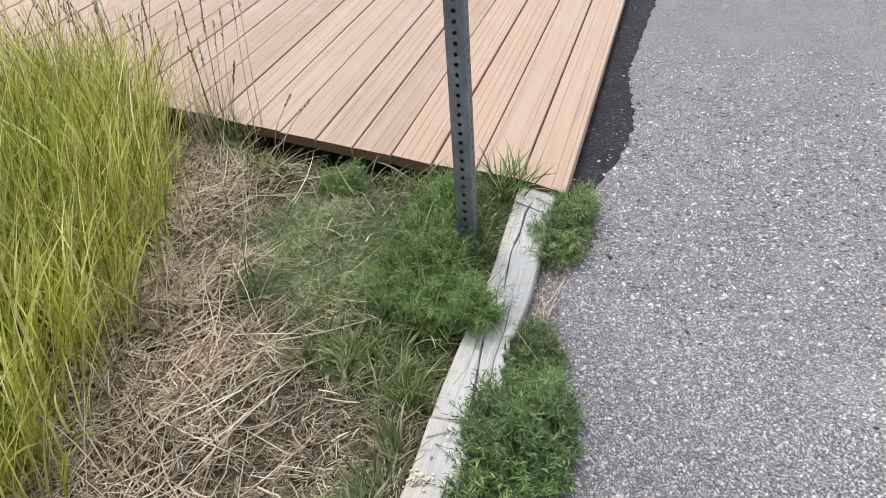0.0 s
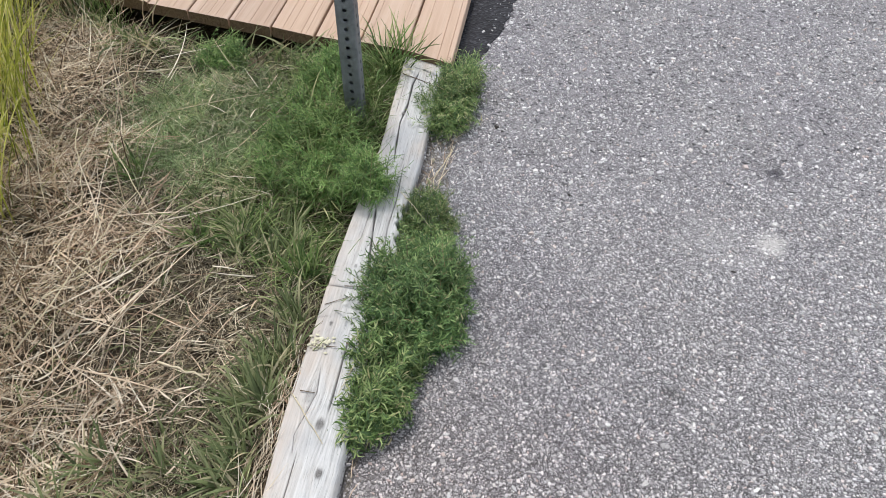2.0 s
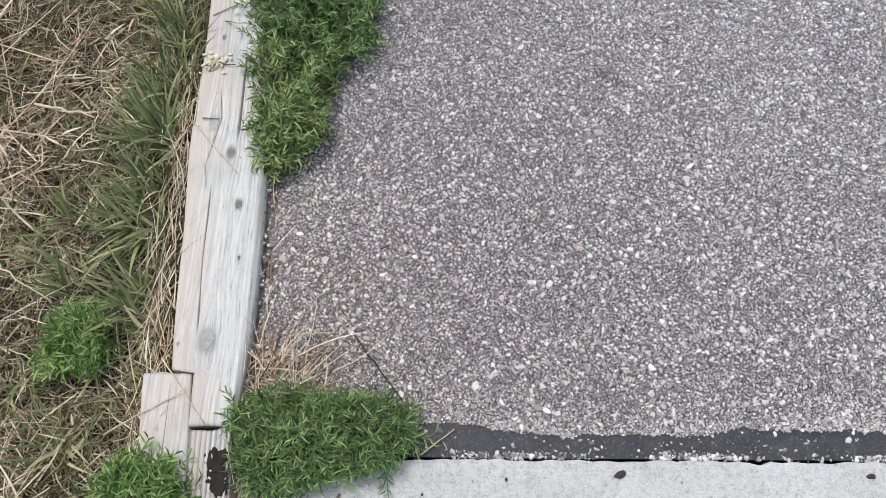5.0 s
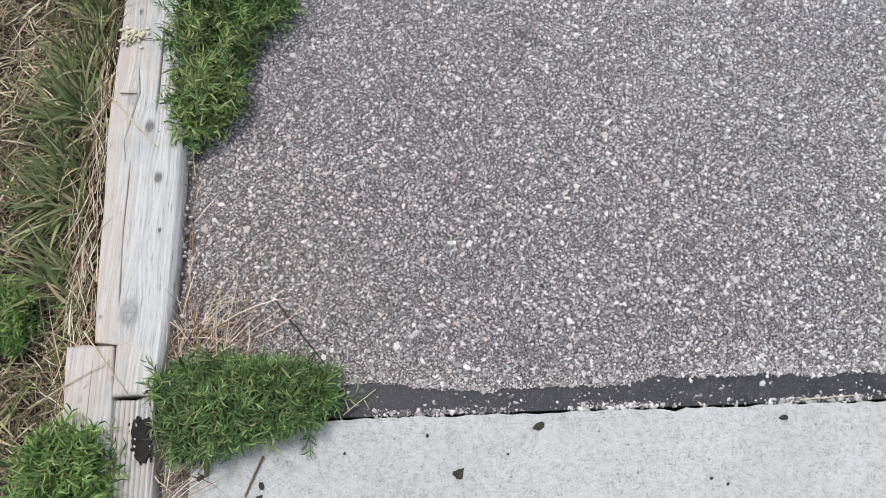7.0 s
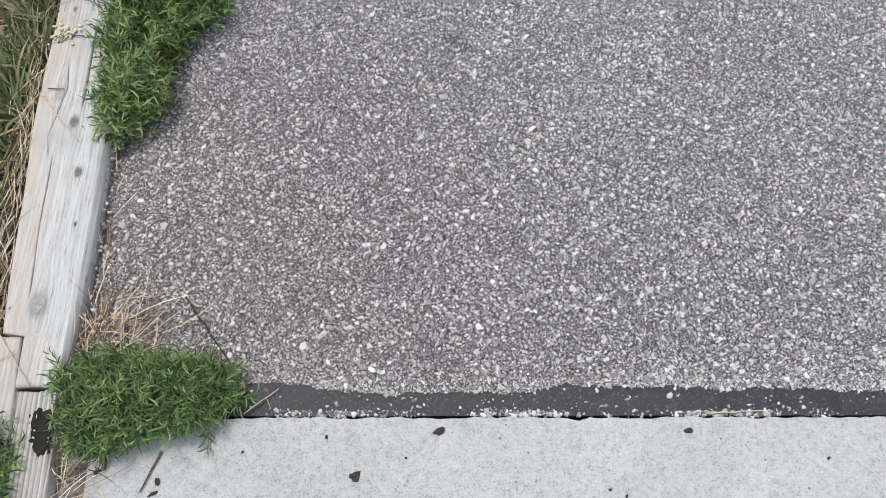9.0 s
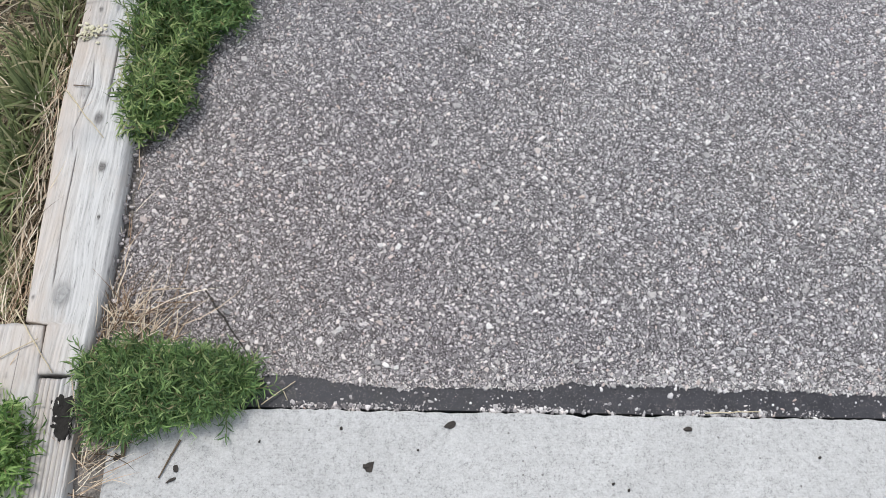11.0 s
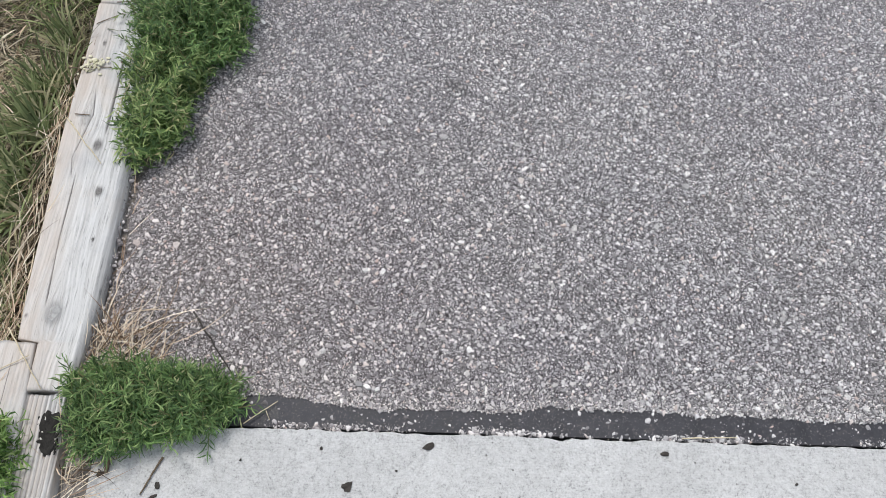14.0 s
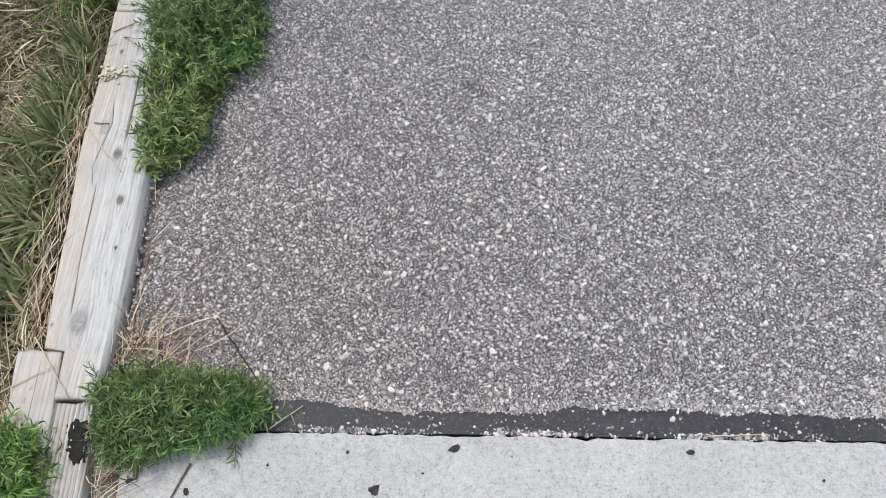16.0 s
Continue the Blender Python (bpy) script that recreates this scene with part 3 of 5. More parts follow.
    V[0, :, 1] += 0.002 * wob(V[0, :, 0] * 6, 2.0)
    V[-1, :, 1] += 0.002 * wob(V[-1, :, 0] * 6, 7.0)
    V[0, 1:-1, 2] -= 0.0015
    V[-1, 1:-1, 2] -= 0.0015
    ncol = V.shape[1]
    idx = np.arange(ny * ncol).reshape(ny, ncol)
    F = np.stack([idx[:-1, :-1], idx[:-1, 1:], idx[1:, 1:], idx[1:, :-1]], -1).reshape(-1, 4)
    V2 = V.reshape(-1, 3)
    caps = []
    extra = []
    for row in (0, ny - 1):
        b = ny * ncol + len(extra)
        extra += [(V[row, k, 0], V[row, k, 1], -0.08) for k in range(ncol)]
        caps += [(idx[row, k], b + k, b + k + 1, idx[row, k + 1]) for k in range(ncol - 1)]
    V2 = np.concatenate([V2, np.array(extra)])
    G2 = np.concatenate([G.ravel(), np.array([e[0] for e in extra])])
    M2 = np.concatenate([M.ravel(), np.zeros(len(extra))])
    W2 = np.concatenate([W.ravel(), np.zeros(len(extra))])
    me = mesh_of(name, V2, np.concatenate([F, np.array(caps)]), GREY_WOOD, True)
    soft = np.ones((ny - 1, ncol - 1), bool)
    soft[:, 0] = soft[:, -1] = False
    me.polygons.foreach_set("use_smooth", np.concatenate([soft.ravel(), np.zeros(len(caps), bool)]))
    for nm, dat in (("grain", G2), ("mark", M2), ("wear", W2)):
        at = me.attributes.new(nm, 'FLOAT', 'POINT')
        at.data.foreach_set("value", dat.astype(np.float32))
    beam = tagged(put_mesh(name, me), label, "timber edging", "timber edging along the path")
    for i, (kx, ky, ks, dark) in enumerate(knots):
        if dark > 0.5:
            knot(beam, kx, ky, ks, top, KNOT if dark > 0.7 else PALE_KNOT, seed * 10 + i)
    return beam


def knot(beam, kx, ky, size, top, material, seed):
    """The hard, ringed heart of a branch, standing a little proud of the worn timber."""
    r = np.random.default_rng(seed)
    bm = bmesh.new()
    rough = r.normal(0, 0.1, 16)
    rings = []
    for q, dz in ((1.0, -0.004), (0.8, 0.0002), (0.6, 0.0010), (0.45, 0.0003), (0.25, 0.0009)):
        rings.append([bm.verts.new((size * q * 0.8 * (1 + rough[k]) * math.cos(k * math.pi / 8), size * q * 1.15 * (1 + rough[k]) * math.sin(k * math.pi / 8), dz)) for k in range(16)])
    for a, b in zip(rings, rings[1:]):
        for k in range(16):
            bm.faces.new((a[k], a[(k + 1) % 16], b[(k + 1) % 16], b[k]))
    bm.faces.new(rings[-1])
    ob = part("knot", bm, material, beam, "dark ringed knot in the grey wood", True)
    ob.matrix_basis = pose(kx, ky, top + 0.0006, 0, 0, float(r.uniform(-25, -5)))


def ramp_of(*pairs):
    a = np.array(pairs)
    return lambda y: np.interp(y, a[:, 0], a[:, 1])


timber("edging_timber", 0.0645, 0.8658,
       ramp_of((0.0, -0.657), (0.146, -0.657), (0.1495, -0.692), (0.24, -0.697), (0.34, -0.703), (0.5, -0.71), (0.9, -0.711)),
       ramp_of((0.0, -0.594), (0.12, -0.582), (0.2, -0.576), (0.9, -0.574)), 0.031,
       [([(-0.672, 0.667), (-0.662, 0.594), (-0.68, 0.5), (-0.669, 0.45)], 0.0013, 0.004),
        ([(-0.664, 0.47), (-0.663, 0.406), (-0.663, 0.335), (-0.656, 0.2)], 0.0016, 0.007),
        ([(-0.631, 0.74), (-0.631, 0.691), (-0.629, 0.55)], 0.0022, 0.009),
        ([(-0.6, 0.8), (-0.598, 0.62)], 0.0012, 0.003)],
       [(-0.638, 0.527, 0.009, 0.85), (-0.641, 0.196, 0.017, 0.55), (-0.615, 0.43, 0.0075, 0.8), (-0.605, 0.335, 0.003, 0.9), (-0.675, 0.764, 0.004, 0.9), (-0.673, 0.585, 0.012, 0.35), (-0.685, 0.19, 0.003, 0.8)],
       "silver-grey weathered landscape timber with long checks and knots", seed=3, worn=(0.75, 0.04))
timber("edging_timber", 0.868, 1.8,
       ramp_of((0.8, -0.706), (1.1, -0.705), (1.35, -0.69), (1.75, -0.7)),
       ramp_of((0.8, -0.577), (1.0, -0.578), (1.03, -0.592), (1.05, -0.584), (1.08, -0.6), (1.1, -0.588), (1.13, -0.592), (1.17, -0.582), (1.24, -0.579), (1.3, -0.574), (1.5, -0.575), (1.75, -0.58)), 0.031,
       [([(-0.655, 1.14), (-0.633, 0.95), (-0.63, 0.88)], 0.0042, 0.014), ([(-0.616, 1.3), (-0.61, 1.16), (-0.612, 1.06), (-0.601, 0.93)], 0.0024, 0.008), ([(-0.67, 1.3), (-0.664, 1.12), (-0.668, 1.0)], 0.0014, 0.004),
        ([(-0.642, 1.73), (-0.654, 1.655), (-0.651, 1.554), (-0.656, 1.471), (-0.642, 1.3)], 0.0046, 0.015), ([(-0.62, 1.74), (-0.622, 1.6)], 0.0014, 0.004),
        ([(-0.68, 1.72), (-0.676, 1.5)], 0.0012, 0.004)],
       [(-0.655, 1.51, 0.006, 0.8), (-0.66, 0.93, 0.004, 0.7)],
       "silver-grey weathered landscape timber half hidden by weeds", seed=5, eased=(0.006, 0.006))
timber("edging_timber", -1.2, 0.144,
       ramp_of((-1.2, -0.7), (0.02, -0.726), (0.15, -0.735)), ramp_of((-1.2, -0.645), (-0.08, -0.648), (0.15, -0.6595)), 0.032,
       [([(-0.69, 0.13), (-0.686, -0.1)], 0.001, 0.002)], [(-0.7, 0.06, 0.004, 0.3)],
       "grey timber with pinkish wear notched beside the next timber", seed=8, worn=(0.55, 0.09), eased=(0.006, 0.003))
ribbed = timber("edging_timber", -1.2, 0.061,
       ramp_of((-1.2, -0.6435), (-0.08, -0.6465), (0.07, -0.659)), ramp_of((-1.2, -0.575), (-0.086, -0.583), (0.07, -0.592)), 0.024,
       [([(-0.61, 0.05), (-0.605, -0.05)], 0.0012, 0.004)], [], "ribbed grey timber board with a dark rotten corner", ribs=0.0011, seed=9, eased=(0.003, 0.007))
bm = bmesh.new()
for k in range(110):
    along = rng.uniform(-1, 1)
    wide = 0.013 * (1 - 0.55 * max(0.0, -along))
    at = Matrix.Translation((0.01 - abs(rng.normal(0, wide * 0.9)), 0.029 * along, rng.uniform(-0.001, 0.002)))
    bmesh.ops.create_icosphere(bm, subdivisions=1, radius=rng.uniform(0.005, 0.01), matrix=at @ pose(0, 0, 0, 4 * (k % 5), 0, 33 * k) @ Matrix.Diagonal((1.3, 0.7, 0.28, 1)))
rot = part("rotten_corner", bm, EARTH_DARK, ribbed, "black rotten patch")
rot.matrix_basis = pose(-0.606, -0.003, 0.0225, 0, 0, 6)


# ---- the perforated post ----
def perforated_post(w=0.05, high=2.3, pitch=0.0266, hole=0.0056, wall=0.0028):
    """A square steel tube with a row of round holes down every face."""
    rows = int(high / pitch)
    sides = 12
    hv, hf = [], []
    half = w / 2 - 0.004
    sq = []
    for k in range(sides):
        a = 6.2832 * (k + 0.5) / sides
        cx, cz = math.cos(a), math.sin(a)
        m = max(abs(cx) / half, abs(cz) / (pitch / 2))
        sq.append((cx / m, cz / m))
    # square corners so that the cells close up
    for k in range(sides):
        if k % 3 == 1:
            sq[k] = (math.copysign(half, sq[k][0]), math.copysign(pitch / 2, sq[k][1]))
    for f in range(4):
        turn = Matrix.Rotation(f * math.pi / 2, 3, 'Z')
        for rr in range(rows):
            zc = (rr + 0.5) * pitch
            b = len(hv)
            for k in range(sides):
                a = 6.2832 * (k + 0.5) / sides
                hx, hz = hole * math.cos(a), hole * math.sin(a)
                for p in ((sq[k][0], -w / 2, zc + sq[k][1]), (hx, -w / 2, zc + hz), (hx, -w / 2 + wall, zc + hz)):
                    hv.append(turn @ Vector(p))
            for k in range(sides):
                i, j = b + 3 * k, b + 3 * ((k + 1) % sides)
                hf += [(i, j, j + 1, i + 1), (i + 1, j + 1, j + 2, i + 2)]
        # the rounded corner beside this face
        b = len(hv)
        arc = [(half + 0.004 * math.sin(q), -half - 0.004 * math.cos(q)) for q in (0, 0.52, 1.05, 1.5708)]
        for z in (0.0, rows * pitch):
            hv += [turn @ Vector((x, y, z)) for x, y in arc]
        hf += [(b + q, b + q + 1, b + q + 5, b + q + 4) for q in range(3)]
    return mesh_of("sign_post", np.array([tuple(v) for v in hv]), hf, STEEL)


post = tagged(put_mesh("sign_post", perforated_post()), "grey galvanised square steel post punched with a row of holes", "sign post")
post.matrix_basis = pose(-0.796, 1.535, -0.03, 0, 0, 2)

# ---- grass, straw and weeds ----
def scatter(n, x0, x1, y0, y1, chance):
    """Random places in a rectangle, kept by the chance at each."""
    x, y = rng.uniform(x0, x1, n), rng.uniform(y0, y1, n)
    keep = rng.uniform(0, 1, n) < chance(x, y)
    return x[keep], y[keep]


def tall_edge(y):
    return np.interp(y, [-0.3, 0.3, 0.53, 0.68, 0.85, 0.98, 1.26, 1.65, 2.1], [-1.24, -1.29, -1.34, -1.43, -1.48, -1.45, -1.57, -1.78, -2.12]) + 0.03 * hump(y * 3, y)


def green_edge(y):
    return np.interp(y, [0.0, 0.3, 0.5, 0.668, 0.763, 0.959, 1.047, 1.232, 1.536, 1.8], [-1.02, -0.98, -0.92, -0.84, -0.88, -1.02, -1.13, -1.32, -1.46, -1.5])


patchy = waves(31, 0.06)


def straw_edge(y):
    return np.interp(y, [0.0, 0.2, 0.5, 0.8, 1.0, 1.2, 1.55, 1.8], [-1.0, -1.0, -1.0, -1.03, -1.15, -1.33, -1.47, -1.45])


near_timber = lambda x: np.clip(1 - np.abs(x + 0.76) / 0.07, 0, 1)


def lawn_chance(x, y):
    g = 1 / (1 + np.exp(-(x - green_edge(y)) / 0.05))
    g = g * np.clip(0.45 + 0.75 * patchy(x, y), 0.05, 1) * np.where(y < 0.95, 0.12 + 0.14 * (y > 0.5), 0.8) + 0.1 * (patchy(x + 5, y) > 0.25) + 0.4 * near_timber(x) * (patchy(x, y + 3) > -0.1)
    return np.clip(g, 0.02, 1) * (x < -0.725) * (x > tall_edge(y) - 0.1) * (y < deck_front(x) + 0.02)


def stuff(name, v, f, material, label, category):
    return tagged(put_mesh(name, mesh_of(name, v, f, material, True)), label, category, kind="stuff")


def lie(x, y, lo, hi):
    return np.stack([x, y, soil_height(x, y) + rng.uniform(lo, hi, len(x))], -1)


# matted dead straw
x, y = scatter(66000, -2.0, -0.72, -0.35, 2.0, lambda x, y: np.where(x < straw_edge(y) - 0.05 + 0.08 * patchy(x, y), 1.0, np.where(x < green_edge(y), 0.2, np.where(y < 0.95, 0.09, 0.07))) * (x < -0.75) * (x > tall_edge(y) - 0.25) * (y < deck_front(x)) * np.clip(0.7 + 0.4 * patchy(x, y), 0.2, 1))
n = len(x)
v, f = ribbons(lie(x, y, 0.0, 0.03), rng.uniform(0, 6.283, n), rng.gamma(5, 0.012, n).clip(0.02, 0.18), rng.normal(1.42, 0.16, n), rng.normal(0.12, 0.25, n), rng.gamma(5, 0.0005, n).clip(0.0011, 0.0048), 4, 0.4, -0.012)
stuff("dry_straw", v, f, STRAW, "matted tan dead straw lying over the soil", "dry grass")
# long straight stalks on top of the mat
x, y = scatter(1500, -1.75, -0.8, 0.1, 1.85, lambda x, y: np.where(x < straw_edge(y) - 0.03, 0.5, 0.015) * (x > tall_edge(y) - 0.05) * (y < deck_front(x) - 0.1))
n = len(x)
v, f = ribbons(lie(x, y, 0.018, 0.04), rng.normal(0.9, 0.8, n) + np.pi * rng.integers(0, 2, n), rng.uniform(0.12, 0.34, n), rng.normal(1.5, 0.06, n), rng.normal(0.03, 0.08, n), rng.uniform(0.002, 0.0045, n), 6, 0.12, 0.0)
stuff("long_straw", v, f, STRAW, "long bleached stalks lying on the straw mat", "dry grass")
# greyer thatch below and between the green
x, y = scatter(64000, -1.7, -0.72, -0.35, 1.95, lambda x, y: (x > tall_edge(y) - 0.2) * (y < deck_front(x)) * (x < -0.725) * np.where(x < straw_edge(y) - 0.05, 0.28, np.where((x > green_edge(y)) & (y > 0.98), 0.45, 1.0)))
n = len(x)
v, f = ribbons(lie(x, y, 0.0, 0.018), rng.uniform(0, 6.283, n), rng.gamma(5, 0.0085, n).clip(0.015, 0.1), rng.normal(1.4, 0.2, n), rng.normal(0.15, 0.3, n), rng.uniform(0.0013, 0.003, n), 3, 0.8, -0.012)
stuff("old_thatch", v, f, THATCH, "grey-brown dead grass thatch", "dry grass")

# short green grass
x, y = scatter(36000, -1.7, -0.72, -0.3, 1.9, lambda x, y: lawn_chance(x, y))
n = len(x)
v, f = ribbons(lie(x, y, -0.004, 0.002), rng.uniform(0, 6.283, n), rng.gamma(7, 0.0085, n).clip(0.025, 0.13), rng.uniform(0.6, 1.4, n), rng.uniform(0.1, 0.8, n), rng.uniform(0.0026, 0.0055, n), 4, 0.6, -0.01)
stuff("short_grass", v, f, GREEN, "thin green grass growing through dead thatch", "grass")

# the pale fine patch in front of the boardwalk
x, y = scatter(46000, -1.55, -0.9, 1.05, 1.8, lambda x, y: np.exp(-(((x + 1.19) / 0.25) ** 2 + ((y - 1.42) / 0.24) ** 2) ** 2))
n = len(x)
v, f = ribbons(lie(x, y, -0.004, 0.002), rng.uniform(0, 6.283, n), rng.gamma(8, 0.0055, n).clip(0.02, 0.08), rng.uniform(0.5, 1.25, n), rng.uniform(0.2, 0.8, n), rng.uniform(0.0018, 0.0038, n), 3, 0.6, -0.01)
stuff("fine_grass", v, f, PALE_GREEN, "pale bluish-green fine grass in a low patch", "grass")

# lush growth round the post and against the timber
def lush_chance(x, y):
    a = np.exp(-(((x + 0.85) / 0.17) ** 2 + ((y - 1.46) / 0.36) ** 2) ** 2) * 0.75
    b = np.exp(-(((x + 0.82) / 0.1) ** 2 + ((y - 1.02) / 0.13) ** 2)) * 0.45
    c = np.exp(-(((x + 0.7) / 0.06) ** 2 + ((y - 1.73) / 0.06) ** 2))
    return np.clip(a * (0.75 + 0.3 * patchy(x, y)) + b + c, 0, 1) * ((x < -0.712) | (y > 1.745)) * (y < deck_front(x) + 0.01)


x, y = scatter(22000, -1.1, -0.62, 0.8, 1.85, lush_chance)
n = len(x)
v, f = ribbons(lie(x, y, -0.004, 0.002), rng.normal(-0.9, 1.5, n), rng.gamma(8, 0.0095, n).clip(0.04, 0.15), rng.uniform(0.35, 1.1, n), rng.uniform(0.2, 1.0, n), rng.uniform(0.002, 0.0042, n), 5, 0.5, -0.005)
stuff("lush_grass", v, f, DEEP_GREEN, "lush green grass round the foot of the post", "grass")


def tuft(cx, cy, count, long, lean, heading=None, spread=1.2, radius=0.02, wide=0.0042, material=DEEP_GREEN, label="green grass tuft beside the timber edging"):
    """One tuft of broad blades fanning out of a small root."""
    a = rng.uniform(0, 6.283, count)
    q = radius * np.sqrt(rng.uniform(0, 1, count))
    x, y = cx + q * np.cos(a), cy + q * np.sin(a)
    h = rng.uniform(0, 6.283, count) if heading is None else rng.normal(heading, spread, count)
    v, f = ribbons(lie(x, y, -0.005, 0.0), h, long * rng.uniform(0.5, 1.1, count), rng.uniform(lean * 0.4, lean * 1.3, count), rng.uniform(0.2, 1.1, count), wide * rng.uniform(0.5, 1.1, count), 5, 0.4, -0.006)
    me = mesh_of("grass_tuft", v - np.array((cx, cy, 0)), f, material, True)
    ob = tagged(put_mesh("grass_tuft", me), label, "grass tuft", "grass tufts")
    ob.location = (cx, cy, 0)
    return ob


for cx, cy, count, long, lean, hd in ((-0.755, 0.67, 60, 0.12, 0.5, 2.2), (-0.77, 0.58, 70, 0.13, 0.6, 2.4), (-0.775, 0.48, 70, 0.13, 0.7, 2.9), (-0.79, 0.4, 55, 0.13, 0.8, 3.0), (-0.76, 0.78, 50, 0.11, 0.5, 2.0),
                                     (-0.78, 0.92, 60, 0.11, 0.5, 1.2), (-0.84, 0.33, 60, 0.1, 0.9, None), (-0.97, 0.4, 60, 0.1, 0.9, None),
                                     (-1.12, 0.36, 50, 0.1, 0.8, None), (-1.27, 0.42, 40, 0.1, 0.8, None), (-0.92, 0.5, 45, 0.1, 0.9, None), (-1.05, 1.0, 70, 0.1, 0.7, None), (-0.95, 1.02, 80, 0.12, 0.7, None),
                                     (-1.3, 1.2, 60, 0.09, 0.6, None), (-0.86, 0.05, 60, 0.11, 0.8, None), (-0.83, -0.08, 50, 0.1, 0.8, None), (-0.95, 0.15, 60, 0.1, 0.8, None), (-0.9, 0.43, 60, 0.12, 0.95, None), (-1.02, 0.3, 60, 0.11, 0.95, None), (-1.18, 0.5, 40, 0.1, 0.9, None), (-1.1, 0.24, 60, 0.11, 0.9, None)):
    low = hd is None and cy < 0.6
    tuft(cx, cy, count // 2 if low else count, long * 0.75 if low else long, lean, hd, radius=0.05 if low else 0.03, wide=0.0058 if low else 0.0075, material=DUSKY if lean > 0.75 or cy < 0.8 else DEEP_GREEN)
for cx, cy, sx, sy, many, hd in ((-0.77, 0.52, 0.018, 0.13, 13, 2.5), (-0.95, 0.36, 0.09, 0.05, 7, 2.8), (-0.86, 1.0, 0.07, 0.05, 14, 1.4), (-0.97, 1.05, 0.06, 0.04, 8, 2.4), (-1.08, 0.12, 0.12, 0.07, 8, None)):
    for k in range(many):
        a, b = cx + rng.normal(0, sx), cy + rng.normal(0, sy)
        if a < -0.735:
            tuft(a, b, 20, rng.uniform(0.08, 0.13), 0.85, hd, 0.9, 0.018, 0.0085, DUSKY, "dusky green grass tuft amid dead thatch")
for k in range(22):
    a, b = rng.uniform(-0.96, -0.75), rng.uniform(1.12, 1.68)
    tuft(a, b, 24, rng.uniform(0.12, 0.19), 0.75, rng.normal(-0.8, 0.8), 0.9, 0.02, 0.0052, DEEP_GREEN, "arching green grass tuft near the post")
for k in range(13):
    cx = -2.0 + 0.085 * k + rng.normal(0, 0.02)
    tuft(cx, float(deck_front(cx)) - rng.uniform(0.04, 0.13), 46, 0.22 if k < 9 else 0.15, 0.9, -1.1, 0.9, 0.06, 0.0095, DUSKY, "long drooping grass along the boardwalk's end")
tuft(-0.73, 1.755, 130, 0.2, 0.6, None, 1.2, 0.045, 0.0075, DEEP_GREEN, "arching green grass between post and boardwalk")

# tall meadow grass
x, y = scatter(20000, -4.2, -1.2, -0.3, 2.6, lambda x, y: np.clip((tall_edge(y) - x) / 0.12, 0, 1) * np.where(x < -2.6, 0.55, 1.0) * (y < deck_front(x) - 0.01))
n = len(x)
v, f = ribbons(lie(x, y, -0.01, 0.0), rng.normal(0.9, 1.3, n), rng.gamma(16, 0.026, n).clip(0.16, 0.75), rng.uniform(0.0, 0.4, n), rng.uniform(0.1, 0.9, n), rng.gamma(6, 0.001, n).clip(0.0025, 0.012), 7, 0.35, -0.01)
stuff("tall_grass", v, f, TALL, "dense tall yellow-green meadow grass", "tall grass")
x, y = scatter(3200, -3.6, -1.2, -0.2, 2.5, lambda x, y: (np.abs(tall_edge(y) - x + 0.1) < 0.18) * (y < deck_front(x) - 0.01) + 0.15 * (x < tall_edge(y)) * (y < deck_front(x)))
n = len(x)
v, f = ribbons(lie(x, y, -0.01, 0.0), rng.normal(0.4, 1.6, n), rng.gamma(9, 0.026, n).clip(0.1, 0.34), rng.uniform(0.1, 0.6, n), rng.uniform(0.1, 1.0, n), rng.uniform(0.002, 0.004, n), 6, 0.4, -0.01)
bx, by = scatter(4200, -2.6, -1.3, 0.2, 2.2, lambda x, y: (x < tall_edge(y) - 0.14) * (y < deck_front(x) - 0.05) * 0.5)
k = len(bx)
v2, f2 = ribbons(lie(bx, by, -0.01, 0.0), rng.normal(1.2, 1.6, k), rng.uniform(0.28, 0.52, k), rng.uniform(0.05, 0.45, k), rng.uniform(0.2, 0.9, k), rng.uniform(0.006, 0.0115, k), 8, 0.3, -0.01)
stuff("broad_blades", v2, f2, TALL, "broad arching yellow-green blades in the tall grass", "tall grass")
stuff("faded_stalks", v, f, STRAW, "faded stalks at the foot of the tall grass", "dry grass")


def stalk(x, y, top, lean, heading, material, name="grass_stalk", label="tall seeding grass stalk by the boardwalk"):
    """A single stem with a narrow seed head."""
    thing = tagged(new(name), label, "grass stalk", "seeding stalks")
    thing.location = (x, y, -0.01)
    h = Vector((math.cos(heading), math.sin(heading), 0))
    pts = [h * (top * math.sin(lean) * s ** 1.6) + Vector((0, 0, top * math.cos(lean) * s)) for s in np.linspace(0, 1, 9)]
    tubes("stem", pts, 0.002, 0.0009, material, thing, 5)
    bm = bmesh.new()
    for k in range(34):
        s = 0.72 + 0.28 * k / 33
        c = pts[-1].lerp(pts[-3], (1 - s) / 0.28)
        d = Vector((rng.normal(0, 0.35), rng.normal(0, 0.35), 1)).normalized()
        u = d.orthogonal().normalized() * 0.002
        l = 0.012
        q = [bm.verts.new(c + w) for w in (-u * 0.3, u * 0.3, u + d * l * 0.5, d * l, -u + d * l * 0.5)]
        bm.faces.new(q)
    part("seed_head", bm, material, thing)


